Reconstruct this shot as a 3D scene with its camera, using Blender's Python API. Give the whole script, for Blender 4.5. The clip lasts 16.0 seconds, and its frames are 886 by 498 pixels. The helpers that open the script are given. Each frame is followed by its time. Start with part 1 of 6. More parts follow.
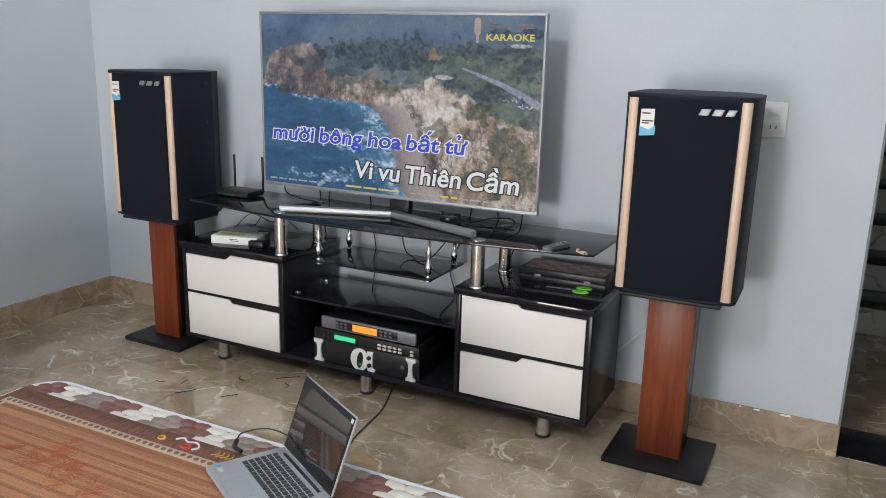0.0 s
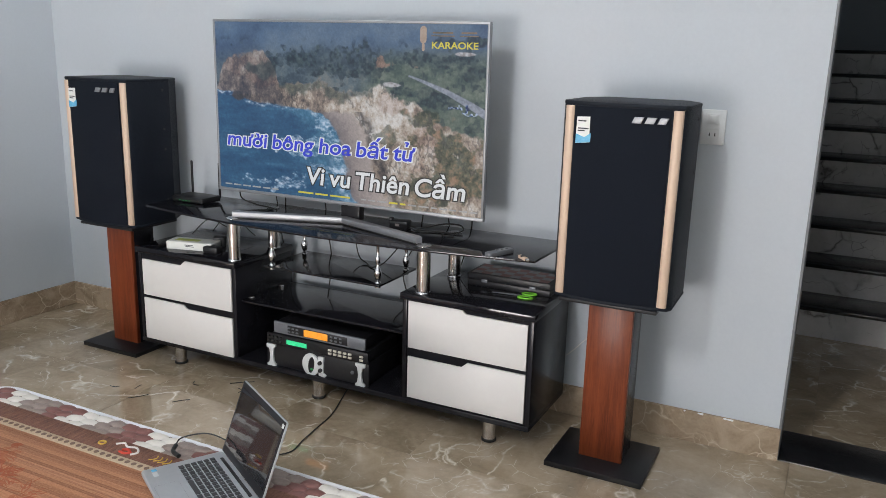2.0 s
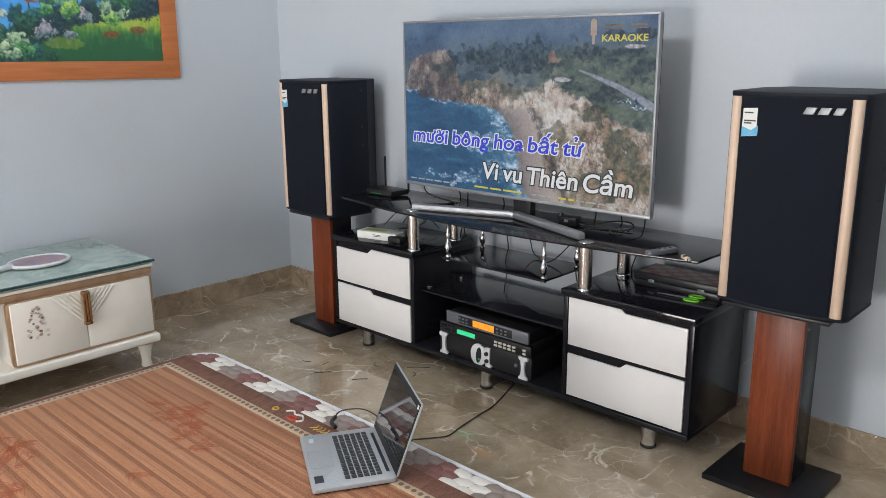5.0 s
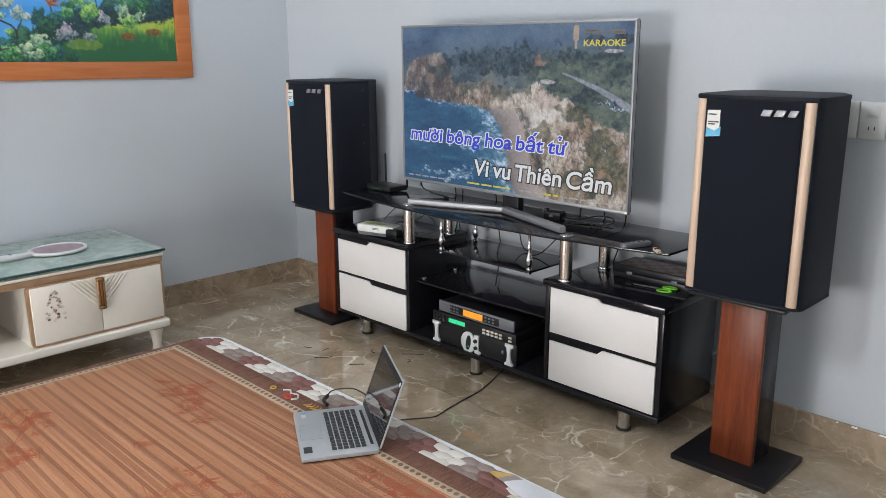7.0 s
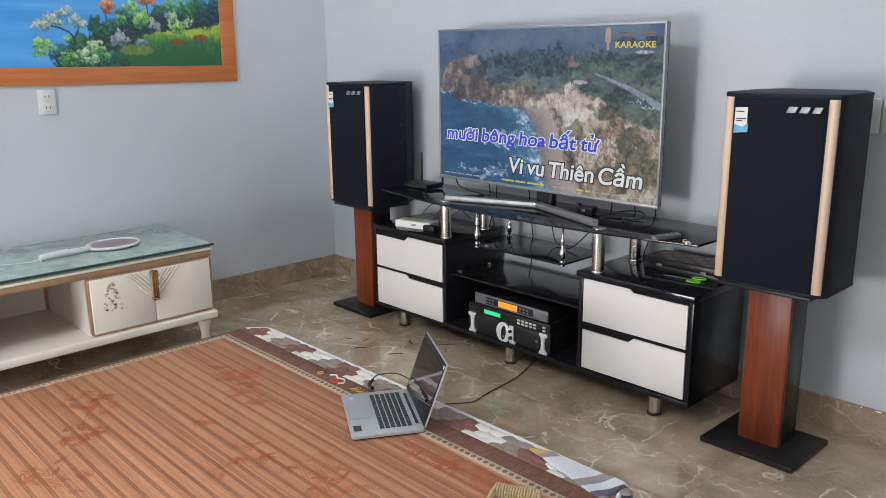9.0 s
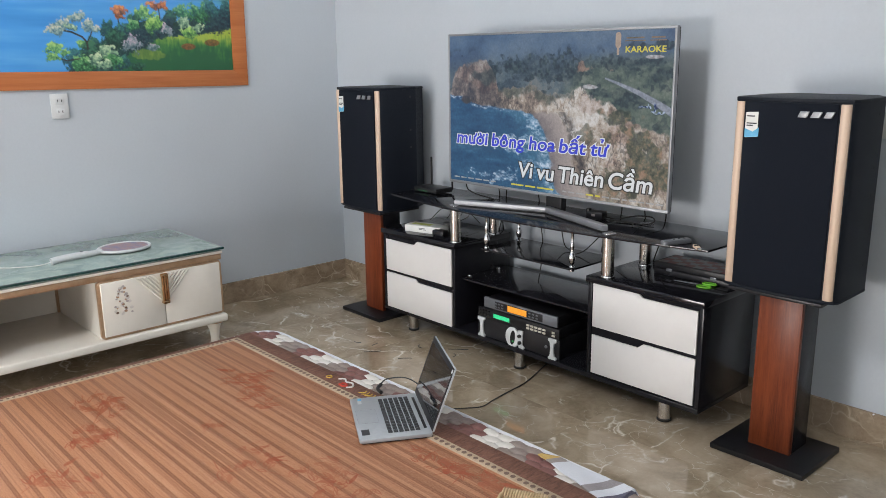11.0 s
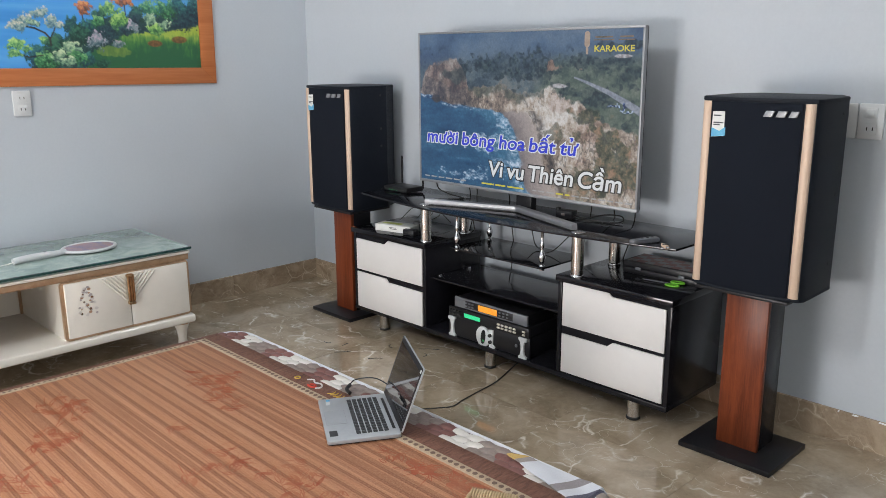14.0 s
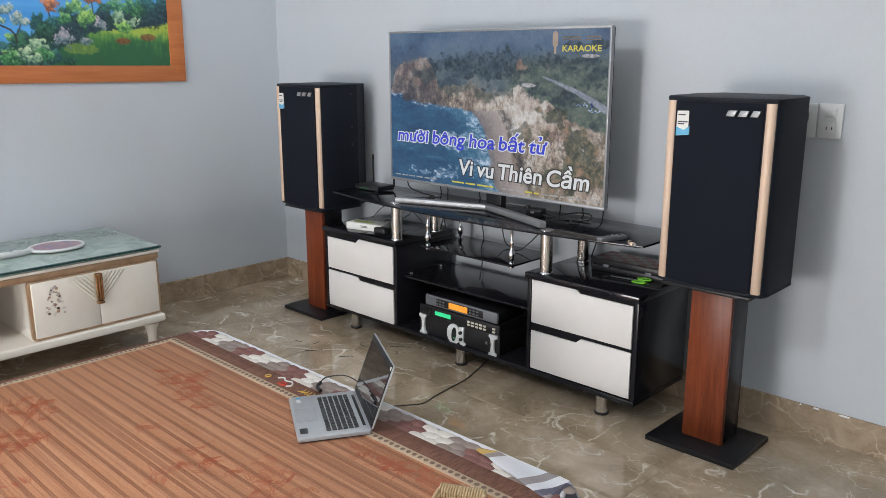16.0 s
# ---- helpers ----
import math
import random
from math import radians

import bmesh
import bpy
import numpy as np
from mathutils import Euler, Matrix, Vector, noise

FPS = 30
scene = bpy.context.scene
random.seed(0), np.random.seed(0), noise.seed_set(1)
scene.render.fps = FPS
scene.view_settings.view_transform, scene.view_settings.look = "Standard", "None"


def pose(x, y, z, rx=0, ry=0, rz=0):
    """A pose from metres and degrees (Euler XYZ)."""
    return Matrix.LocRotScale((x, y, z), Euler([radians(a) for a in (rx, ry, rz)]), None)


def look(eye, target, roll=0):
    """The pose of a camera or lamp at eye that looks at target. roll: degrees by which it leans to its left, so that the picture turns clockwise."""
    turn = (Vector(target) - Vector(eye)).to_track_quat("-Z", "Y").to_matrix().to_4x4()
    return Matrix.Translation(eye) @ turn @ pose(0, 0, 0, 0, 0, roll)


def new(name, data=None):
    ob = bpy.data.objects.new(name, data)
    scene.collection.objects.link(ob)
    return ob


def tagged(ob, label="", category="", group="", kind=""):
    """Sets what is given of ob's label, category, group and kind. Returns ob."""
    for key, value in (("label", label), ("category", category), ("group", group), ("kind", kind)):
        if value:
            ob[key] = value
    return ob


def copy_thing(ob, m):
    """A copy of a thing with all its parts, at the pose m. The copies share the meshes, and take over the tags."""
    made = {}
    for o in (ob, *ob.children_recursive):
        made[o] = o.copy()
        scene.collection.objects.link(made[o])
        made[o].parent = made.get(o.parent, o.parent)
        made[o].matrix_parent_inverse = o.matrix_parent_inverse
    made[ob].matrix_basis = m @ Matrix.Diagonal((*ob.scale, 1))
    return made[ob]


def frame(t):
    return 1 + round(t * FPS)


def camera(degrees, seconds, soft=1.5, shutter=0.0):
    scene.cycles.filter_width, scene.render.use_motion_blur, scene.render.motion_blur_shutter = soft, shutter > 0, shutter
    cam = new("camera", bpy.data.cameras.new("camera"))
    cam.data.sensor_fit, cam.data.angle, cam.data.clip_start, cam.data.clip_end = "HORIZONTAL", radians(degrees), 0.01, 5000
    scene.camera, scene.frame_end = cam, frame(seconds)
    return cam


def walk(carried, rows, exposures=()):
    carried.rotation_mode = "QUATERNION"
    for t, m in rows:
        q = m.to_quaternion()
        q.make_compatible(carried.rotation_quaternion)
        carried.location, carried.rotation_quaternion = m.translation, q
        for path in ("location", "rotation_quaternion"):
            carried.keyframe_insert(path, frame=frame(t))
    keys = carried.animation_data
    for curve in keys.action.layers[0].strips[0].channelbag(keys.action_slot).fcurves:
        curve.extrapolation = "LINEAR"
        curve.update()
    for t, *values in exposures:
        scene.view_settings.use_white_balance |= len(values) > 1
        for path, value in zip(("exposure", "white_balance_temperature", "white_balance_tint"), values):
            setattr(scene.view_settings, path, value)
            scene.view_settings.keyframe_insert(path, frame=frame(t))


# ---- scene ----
cam = camera(57.5, 16.0, soft=0.8)
METRES, EYE, TILT, LEAN, TURN = 1.05, 1.3676, 0.0, 0.0, 26.5
ROWS = [
    (0.0, 0.0, 0.0, 0.0, 0.37, -14.16, -1.45),
    (0.5, 0.0295, -0.0088, 0.0042, -0.26, -14.0, -1.66),
    (1.0, 0.0835, -0.0098, 0.0134, -0.58, -13.98, -1.71),
    (1.5, 0.1283, -0.0134, 0.0183, -0.57, -13.84, -1.61),
    (2.0, 0.1689, -0.0214, 0.0161, 0.05, -13.86, -1.51),
    (2.5, 0.2062, -0.0287, 0.0158, 1.32, -13.84, -1.34),
    (3.0, 0.2443, -0.0375, 0.0098, 4.32, -14.05, -0.68),
    (3.5, 0.2639, -0.0227, 0.005, 8.93, -14.04, 0.37),
    (4.0, 0.3104, 0.0226, 0.0027, 13.08, -14.02, 1.01),
    (6.5, 0.6207, -0.0868, 0.0091, 18.6, -13.95, 0.17),
    (7.0, 0.6026, -0.1413, 0.0164, 18.68, -14.0, 0.25),
    (7.5, 0.5927, -0.2017, 0.0147, 18.77, -14.06, 0.35),
    (8.0, 0.6019, -0.2492, 0.0155, 18.9, -14.01, 0.47),
    (8.5, 0.6061, -0.2819, 0.015, 19.2, -13.96, 0.6),
    (9.0, 0.5969, -0.3054, 0.0156, 20.22, -13.78, 0.67),
    (11.5, 0.6044, -0.2981, 0.0103, 21.01, -13.39, 0.64),
    (12.0, 0.606, -0.2932, 0.0092, 20.79, -13.43, 0.71),
    (12.5, 0.6098, -0.2958, 0.0094, 20.49, -13.38, 0.64),
    (13.0, 0.6114, -0.289, 0.0087, 20.11, -13.45, 0.55),
    (13.5, 0.6134, -0.2862, 0.0087, 19.7, -13.45, 0.46),
    (14.0, 0.6154, -0.2822, 0.0079, 19.24, -13.46, 0.35),
    (14.5, 0.6212, -0.2873, 0.0083, 18.77, -13.43, 0.26),
    (15.0, 0.6237, -0.285, 0.0079, 18.38, -13.52, 0.19),
    (15.5, 0.6291, -0.2882, 0.0081, 18.01, -13.52, 0.12),
    (16.0, 0.6362, -0.2969, 0.0087, 17.42, -13.54, 0.09),
]
walk(cam, [(t, pose(0, 0, EYE, TILT, LEAN, TURN) @ pose(METRES * x, METRES * y, METRES * z, 90 + pitch, roll, yaw)) for t, x, y, z, yaw, pitch, roll in ROWS])

# ---- world and lights ----
world = bpy.data.worlds.new("world")
scene.world = world
world.use_nodes = True
world.node_tree.nodes["Background"].inputs[0].default_value = (0.6, 0.7, 0.8, 1)
world.node_tree.nodes["Background"].inputs[1].default_value = 0.05

for at, power in (((-1.10, -1.85, 3.20), 56.0), ((-1.10, -1.50, 3.20), 56.0), ((-1.10, -1.15, 3.20), 56.0), ((-2.05, 2.84, 2.42), 9.0), ((-1.45, 2.84, 2.42), 9.0)):
    tube_lamp = bpy.data.lights.new("tube_light", "POINT")
    tube_lamp.energy, tube_lamp.color, tube_lamp.shadow_soft_size = power, (0.965, 0.98, 1.0), 0.045
    new("tube_light", tube_lamp).matrix_world = pose(*at)
# Neither doorway is seen: south assumed from low front light, east added as fill.
for at, to, wide, high, power in (((-1.5, -3.64, 0.52), (-1.5, 2.0, 0.5), 1.7, 0.95, 128.0), ((2.36, -2.3, 1.05), (-3.46, 0.4, 1.0), 1.0, 1.95, 22.0)):
    day = bpy.data.lights.new("doorway_daylight", "AREA")
    day.shape, day.size, day.size_y = "RECTANGLE", wide, high
    day.energy, day.color = power, (1.0, 0.955, 0.93)
    new("doorway_daylight", day).matrix_world = look(at, to)
stair_lamp = bpy.data.lights.new("stair_light", "AREA")
stair_lamp.shape, stair_lamp.size, stair_lamp.size_y = "RECTANGLE", 0.9, 0.9
stair_lamp.energy, stair_lamp.color = 0.95, (0.85, 0.93, 1.0)
new("stair_light", stair_lamp).matrix_world = look((0.9, 6.6, 4.1), (0.7, 5.4, 1.0))


# ---- materials ----
def nodes_of(name):
    m = bpy.data.materials.new(name)
    m.use_nodes = True
    return m, m.node_tree.nodes, m.node_tree.links, m.node_tree.nodes["Principled BSDF"]


def ramp(nt, fac, stops):
    r = nt.nodes.new("ShaderNodeValToRGB")
    while len(r.color_ramp.elements) < len(stops):
        r.color_ramp.elements.new(0.5)
    for e, (p, c) in zip(r.color_ramp.elements, stops):
        e.position, e.color = p, (*c, 1)
    nt.links.new(fac, r.inputs[0])
    return r.outputs[0]


def coords(nt, scale=(1, 1, 1), source="Object", shift=(0, 0, 0)):
    c, mp = nt.nodes.new("ShaderNodeTexCoord"), nt.nodes.new("ShaderNodeMapping")
    mp.inputs["Scale"].default_value, mp.inputs["Location"].default_value = scale, shift
    nt.links.new(c.outputs[source], mp.inputs[0])
    return mp.outputs[0]


def noise_tex(nt, vec, scale, detail=4.0, rough=0.55, dist=0.0):
    n = nt.nodes.new("ShaderNodeTexNoise")
    n.inputs["Scale"].default_value, n.inputs["Detail"].default_value = scale, detail
    n.inputs["Roughness"].default_value, n.inputs["Distortion"].default_value = rough, dist
    nt.links.new(vec, n.inputs["Vector"])
    return n.outputs["Fac"]


def mixc(nt, fac, a, b, mode="MIX"):
    m = nt.nodes.new("ShaderNodeMix")
    m.data_type, m.blend_type = "RGBA", mode
    for sock, v in ((m.inputs[0], fac), (m.inputs[6], a), (m.inputs[7], b)):
        if isinstance(v, (int, float)):
            sock.default_value = v
        elif isinstance(v, tuple):
            sock.default_value = (*v, 1)
        else:
            nt.links.new(v, sock)
    return m.outputs[2]


def math_node(nt, op, a, b=0.0, c=0.0):
    m = nt.nodes.new("ShaderNodeMath")
    m.operation = op
    for sock, v in zip(m.inputs, (a, b, c)):
        if isinstance(v, (int, float)):
            sock.default_value = v
        else:
            nt.links.new(v, sock)
    return m.outputs[0]


def bump(nt, bsdf, height, strength, dist=0.002):
    b = nt.nodes.new("ShaderNodeBump")
    b.inputs["Strength"].default_value, b.inputs["Distance"].default_value = strength, dist
    nt.links.new(height, b.inputs["Height"])
    nt.links.new(b.outputs[0], bsdf.inputs["Normal"])


def surface(name, c0, c1, scale=20.0, rough=0.5, metal=0.0, stretch=(1, 1, 1), bumpy=0.0, fine=6.0, spec=0.5, coat=0.0, wear=0.08):
    """A painted, moulded or metal surface: two tones in cloudy variation, uneven gloss, fine relief."""
    m, nn, ll, p = nodes_of(name)
    nt = m.node_tree
    v = coords(nt, stretch)
    big, small = noise_tex(nt, v, scale, 3), noise_tex(nt, v, scale * fine, 5, 0.7)
    both = math_node(nt, "MULTIPLY_ADD", small, 0.45, math_node(nt, "MULTIPLY", big, 0.55))
    ll.new(ramp(nt, both, [(0.32, c0), (0.68, c1)]), p.inputs["Base Color"])
    ll.new(math_node(nt, "MULTIPLY_ADD", both, 2 * wear, rough - wear), p.inputs["Roughness"])
    p.inputs["Metallic"].default_value = metal
    p.inputs["Specular IOR Level"].default_value = spec
    p.inputs["Coat Weight"].default_value = coat
    if bumpy:
        bump(nt, p, small, bumpy)
    return m


def glow(name, color, strength, base=(0.02, 0.02, 0.02), color2=None, scale=30.0, rough=0.3, detail=6.0, stretch=(1, 1, 1), between=()):
    """A lit display: it gives off light, through a plain front."""
    m, nn, ll, p = nodes_of(name)
    nt = m.node_tree
    p.inputs["Base Color"].default_value, p.inputs["Roughness"].default_value = (*base, 1), rough
    p.inputs["Emission Strength"].default_value = strength
    if color2:
        v = coords(nt, stretch)
        n = math_node(nt, "MULTIPLY_ADD", noise_tex(nt, v, scale * 4.5, detail, 0.75, 0.3), 0.45, math_node(nt, "MULTIPLY", noise_tex(nt, v, scale, detail, 0.65, 1.0), 0.55))
        tones = [color, *between, color2]
        ll.new(ramp(nt, n, [(0.41 + 0.18 * i / (len(tones) - 1), c) for i, c in enumerate(tones)]), p.inputs["Emission Color"])
    else:
        p.inputs["Emission Color"].default_value = (*color, 1)
    return m


def wood(name, dark, light, along="z", scale=14.0, rough=0.35):
    m, nn, ll, p = nodes_of(name)
    nt = m.node_tree
    st = {"x": (0.06, 1, 1), "y": (1, 0.06, 1), "z": (1, 1, 0.06)}[along]
    v = coords(nt, st)
    a, b = noise_tex(nt, v, scale, 4, 0.6, 1.2), noise_tex(nt, v, scale * 9, 3, 0.7)
    both = math_node(nt, "MULTIPLY_ADD", b, 0.4, math_node(nt, "MULTIPLY", a, 0.6))
    ll.new(ramp(nt, both, [(0.34, dark), (0.5, tuple((x + y) / 2 for x, y in zip(dark, light))), (0.66, light)]), p.inputs["Base Color"])
    ll.new(math_node(nt, "MULTIPLY_ADD", b, 0.2, rough - 0.1), p.inputs["Roughness"])
    p.inputs["Specular IOR Level"].default_value = 0.28
    bump(nt, p, b, 0.15, 0.001)
    return m


def marble(name, dark, mid, light, vein, scale=3.0, rough=0.08, veins=0.75, vein_scale=2.6, random_shift=True, sparse=0.46):
    """Polished stone tile: clouds of tone, thin branching veins, a different cut for each tile."""
    m, nn, ll, p = nodes_of(name)
    nt = m.node_tree
    c = nn.new("ShaderNodeTexCoord")
    v = c.outputs["Object"]
    if random_shift:
        info, add, comb = nn.new("ShaderNodeObjectInfo"), nn.new("ShaderNodeVectorMath"), nn.new("ShaderNodeCombineXYZ")
        r = math_node(nt, "MULTIPLY", info.outputs["Random"], 40.0)
        for i in range(3):
            ll.new(r, comb.inputs[i])
        ll.new(v, add.inputs[0]), ll.new(comb.outputs[0], add.inputs[1])
        v = add.outputs[0]
    cloud = noise_tex(nt, v, scale, 6, 0.6, 0.8)
    fine = noise_tex(nt, v, scale * 14, 4, 0.7)
    base = ramp(nt, cloud, [(0.36, dark), (0.5, mid), (0.64, light)])
    base = mixc(nt, 0.25, base, ramp(nt, fine, [(0.3, dark), (0.7, light)]))
    warp = nn.new("ShaderNodeTexNoise")
    warp.inputs["Scale"].default_value, warp.inputs["Detail"].default_value = 2.2, 5
    ll.new(v, warp.inputs["Vector"])
    off = nn.new("ShaderNodeVectorMath")
    off.operation = "MULTIPLY_ADD"
    ll.new(warp.outputs["Color"], off.inputs[0]), ll.new(v, off.inputs[2])
    off.inputs[1].default_value = (0.55, 0.55, 0.55)
    vor = nn.new("ShaderNodeTexVoronoi")
    vor.feature = "DISTANCE_TO_EDGE"
    vor.inputs["Scale"].default_value = vein_scale
    ll.new(off.outputs[0], vor.inputs["Vector"])
    line = ramp(nt, vor.outputs["Distance"], [(0.0, (1, 1, 1)), (0.010, (0.60, 0.60, 0.60)), (0.036, (0, 0, 0))])
    mask = ramp(nt, noise_tex(nt, v, 5.5, 4), [(sparse, (0, 0, 0)), (sparse + 0.14, (1, 1, 1))])
    strength = math_node(nt, "MULTIPLY", math_node(nt, "MULTIPLY", line, mask), veins)
    hair = nn.new("ShaderNodeTexVoronoi")
    hair.feature = "DISTANCE_TO_EDGE"
    hair.inputs["Scale"].default_value = vein_scale * 2.7
    ll.new(off.outputs[0], hair.inputs["Vector"])
    thin = ramp(nt, hair.outputs["Distance"], [(0.0, (1, 1, 1)), (0.010, (0.4, 0.4, 0.4)), (0.024, (0, 0, 0))])
    there = ramp(nt, noise_tex(nt, v, 8.0, 3), [(0.50, (0, 0, 0)), (0.62, (1, 1, 1))])
    strength = math_node(nt, "MAXIMUM", strength, math_node(nt, "MULTIPLY", math_node(nt, "MULTIPLY", thin, there), veins * 0.8))
    ll.new(mixc(nt, strength, base, vein), p.inputs["Base Color"])
    ll.new(math_node(nt, "MULTIPLY_ADD", fine, 0.05, rough - 0.02), p.inputs["Roughness"])
    return m


M_WALL = surface("wall_paint", (0.460, 0.502, 0.543), (0.504, 0.547, 0.588), 1.3, 0.6, bumpy=0.12, fine=60)
M_CEIL = surface("ceiling_paint", (0.80, 0.81, 0.82), (0.84, 0.85, 0.86), 1.0, 0.75)
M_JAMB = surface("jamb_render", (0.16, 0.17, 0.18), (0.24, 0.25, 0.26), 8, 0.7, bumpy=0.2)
M_FLOOR = marble("floor_marble", (0.250, 0.194, 0.130), (0.360, 0.286, 0.200), (0.485, 0.397, 0.292), (0.88, 0.82, 0.71), 4.0, 0.020, 0.8, 4.2, True, 0.47)
M_FLOOR.node_tree.nodes["Principled BSDF"].inputs["Specular IOR Level"].default_value = 0.75
M_SKIRT = marble("skirting_marble", (0.22, 0.16, 0.105), (0.32, 0.245, 0.17), (0.42, 0.33, 0.24), (0.62, 0.52, 0.40), 7.0, 0.15, 0.75, 8.0, True, 0.40)
M_GROUT = surface("tile_grout", (0.17, 0.145, 0.11), (0.23, 0.20, 0.15), 30, 0.8)
M_STAIRW = marble("white_marble", (0.42, 0.41, 0.41), (0.52, 0.51, 0.51), (0.60, 0.59, 0.59), (0.10, 0.09, 0.09), 3.0, 0.2, 0.9, 2.6, True, 0.42)
M_GRANITE = surface("black_granite", (0.006, 0.006, 0.007), (0.016, 0.016, 0.018), 60, 0.22)
M_BLACK = surface("black_laminate", (0.009, 0.009, 0.012), (0.014, 0.014, 0.018), 14, 0.24, wear=0.05, spec=0.28)
M_BGLASS = surface("black_glass", (0.008, 0.008, 0.011), (0.013, 0.013, 0.017), 6, 0.09, wear=0.03, spec=0.42)
M_WHITE = surface("white_lacquer", (0.66, 0.645, 0.63), (0.70, 0.685, 0.67), 5, 0.48, spec=0.35, wear=0.03)
M_CHROME = surface("brushed_steel", (0.50, 0.47, 0.44), (0.66, 0.63, 0.60), 30, 0.24, 1.0, (1, 1, 0.05))
M_POLISH = surface("polished_chrome", (0.62, 0.62, 0.63), (0.72, 0.72, 0.73), 20, 0.22, 1.0)
M_RUBBER = surface("black_rubber", (0.012, 0.012, 0.012), (0.022, 0.022, 0.022), 60, 0.6)
M_STEEL = surface("black_steel", (0.007, 0.007, 0.009), (0.013, 0.013, 0.015), 40, 0.38, bumpy=0.1, spec=0.4)
M_COLWOOD = wood("red_veneer", (0.085, 0.017, 0.007), (0.225, 0.053, 0.018), "z", 34.0)
M_CAB = surface("black_textured_paint", (0.006, 0.0085, 0.0135), (0.012, 0.0155, 0.023), 120, 0.5, bumpy=0.35, spec=0.16)
M_GRILLE = surface("black_grille_cloth", (0.0052, 0.0072, 0.012), (0.011, 0.0142, 0.022), 320, 0.8, bumpy=0.4, spec=0.12)
M_GOLD = surface("champagne_aluminium", (0.58, 0.43, 0.32), (0.67, 0.51, 0.39), 12, 0.48, 0.12, (1, 1, 0.08))
M_SILVER = surface("silver_plastic", (0.27, 0.28, 0.295), (0.33, 0.34, 0.355), 20, 0.42, 0.45, wear=0.03)
M_FOOT = surface("grey_metal_foot", (0.26, 0.265, 0.28), (0.32, 0.325, 0.34), 20, 0.42, 0.6, wear=0.03)
M_GREYBOX = surface("grey_front_panel", (0.13, 0.14, 0.16), (0.17, 0.18, 0.20), 30, 0.4, 0.3)
M_PLASTIC = surface("black_plastic", (0.009, 0.009, 0.011), (0.016, 0.016, 0.019), 50, 0.38, spec=0.35)
M_WPLASTIC = surface("white_plastic", (0.58, 0.60, 0.605), (0.64, 0.66, 0.665), 12, 0.35)
M_INK = surface("dark_ink", (0.03, 0.03, 0.035), (0.05, 0.05, 0.055), 40, 0.5)
M_BTN = surface("beige_buttons", (0.50, 0.47, 0.40), (0.60, 0.57, 0.49), 40, 0.45)
M_CABLE = surface("cable_sheath", (0.010, 0.010, 0.010), (0.018, 0.018, 0.018), 60, 0.45)
M_WCABLE = surface("white_cable", (0.62, 0.62, 0.6), (0.7, 0.7, 0.68), 60, 0.45)
M_ALU = surface("grey_aluminium", (0.40, 0.425, 0.45), (0.45, 0.475, 0.50), 60, 0.36, 0.35, fine=12)
M_KEY = surface("dark_key", (0.026, 0.028, 0.031), (0.042, 0.044, 0.048), 60, 0.5)
M_CREAM = surface("cream_lacquer", (0.74, 0.71, 0.64), (0.80, 0.77, 0.70), 4, 0.22)
M_GILT = surface("gilt_trim", (0.40, 0.26, 0.155), (0.56, 0.385, 0.25), 20, 0.32, 0.5)
M_BRASS = surface("brass", (0.50, 0.32, 0.17), (0.62, 0.42, 0.24), 30, 0.22, 1.0)
M_GREENSTONE = marble("green_stone", (0.24, 0.33, 0.30), (0.34, 0.44, 0.405), (0.45, 0.54, 0.50), (0.60, 0.67, 0.63), 9.0, 0.10, 0.5, 7.0, False)
M_GLASSEDGE = surface("glass_edge", (0.01, 0.045, 0.045), (0.02, 0.07, 0.065), 10, 0.1)
M_GREEN = surface("lime_plastic", (0.16, 0.55, 0.03), (0.22, 0.66, 0.05), 20, 0.35)
M_CARD = surface("white_card", (0.70, 0.71, 0.68), (0.77, 0.78, 0.75), 20, 0.55)
M_LIME = surface("lime_print", (0.42, 0.48, 0.10), (0.52, 0.57, 0.16), 30, 0.5)
M_BLUEP = surface("blue_print", (0.05, 0.32, 0.56), (0.16, 0.50, 0.72), 30, 0.45)
M_REDP = surface("red_checker", (0.22, 0.06, 0.055), (0.28, 0.085, 0.075), 30, 0.4)
M_GREYP = surface("grey_checker", (0.24, 0.20, 0.19), (0.30, 0.26, 0.25), 30, 0.4)
M_SHELL = surface("pale_shell", (0.52, 0.49, 0.45), (0.64, 0.61, 0.57), 60, 0.3)
M_SHELLB = surface("grey_shell", (0.34, 0.31, 0.29), (0.46, 0.42, 0.40), 60, 0.3)
M_SHELLC = surface("amber_shell", (0.34, 0.20, 0.12), (0.44, 0.29, 0.19), 60, 0.3)
M_FRAMEW = wood("orange_frame_wood", (0.36, 0.11, 0.035), (0.52, 0.19, 0.07), "y", 7.0, 0.4)



# ---- mesh helpers ----
ORIGIN = {}


def thing(name, at, label, category, group="", kind="", turn=None):
    """A thing's Empty at its base. With turn, its parts are given in its own axes; without, in the room's."""
    ob = new(name)
    ob.empty_display_size = 0.05
    ob.matrix_world = pose(*at, 0, 0, turn or 0)
    ORIGIN[ob] = Vector((0, 0, 0)) if turn is not None else Vector(at)
    return tagged(ob, label, category, group, kind)


def smooth_by_angle(mesh, degrees):
    mesh.shade_smooth()
    mesh.set_sharp_from_angle(angle=radians(degrees))


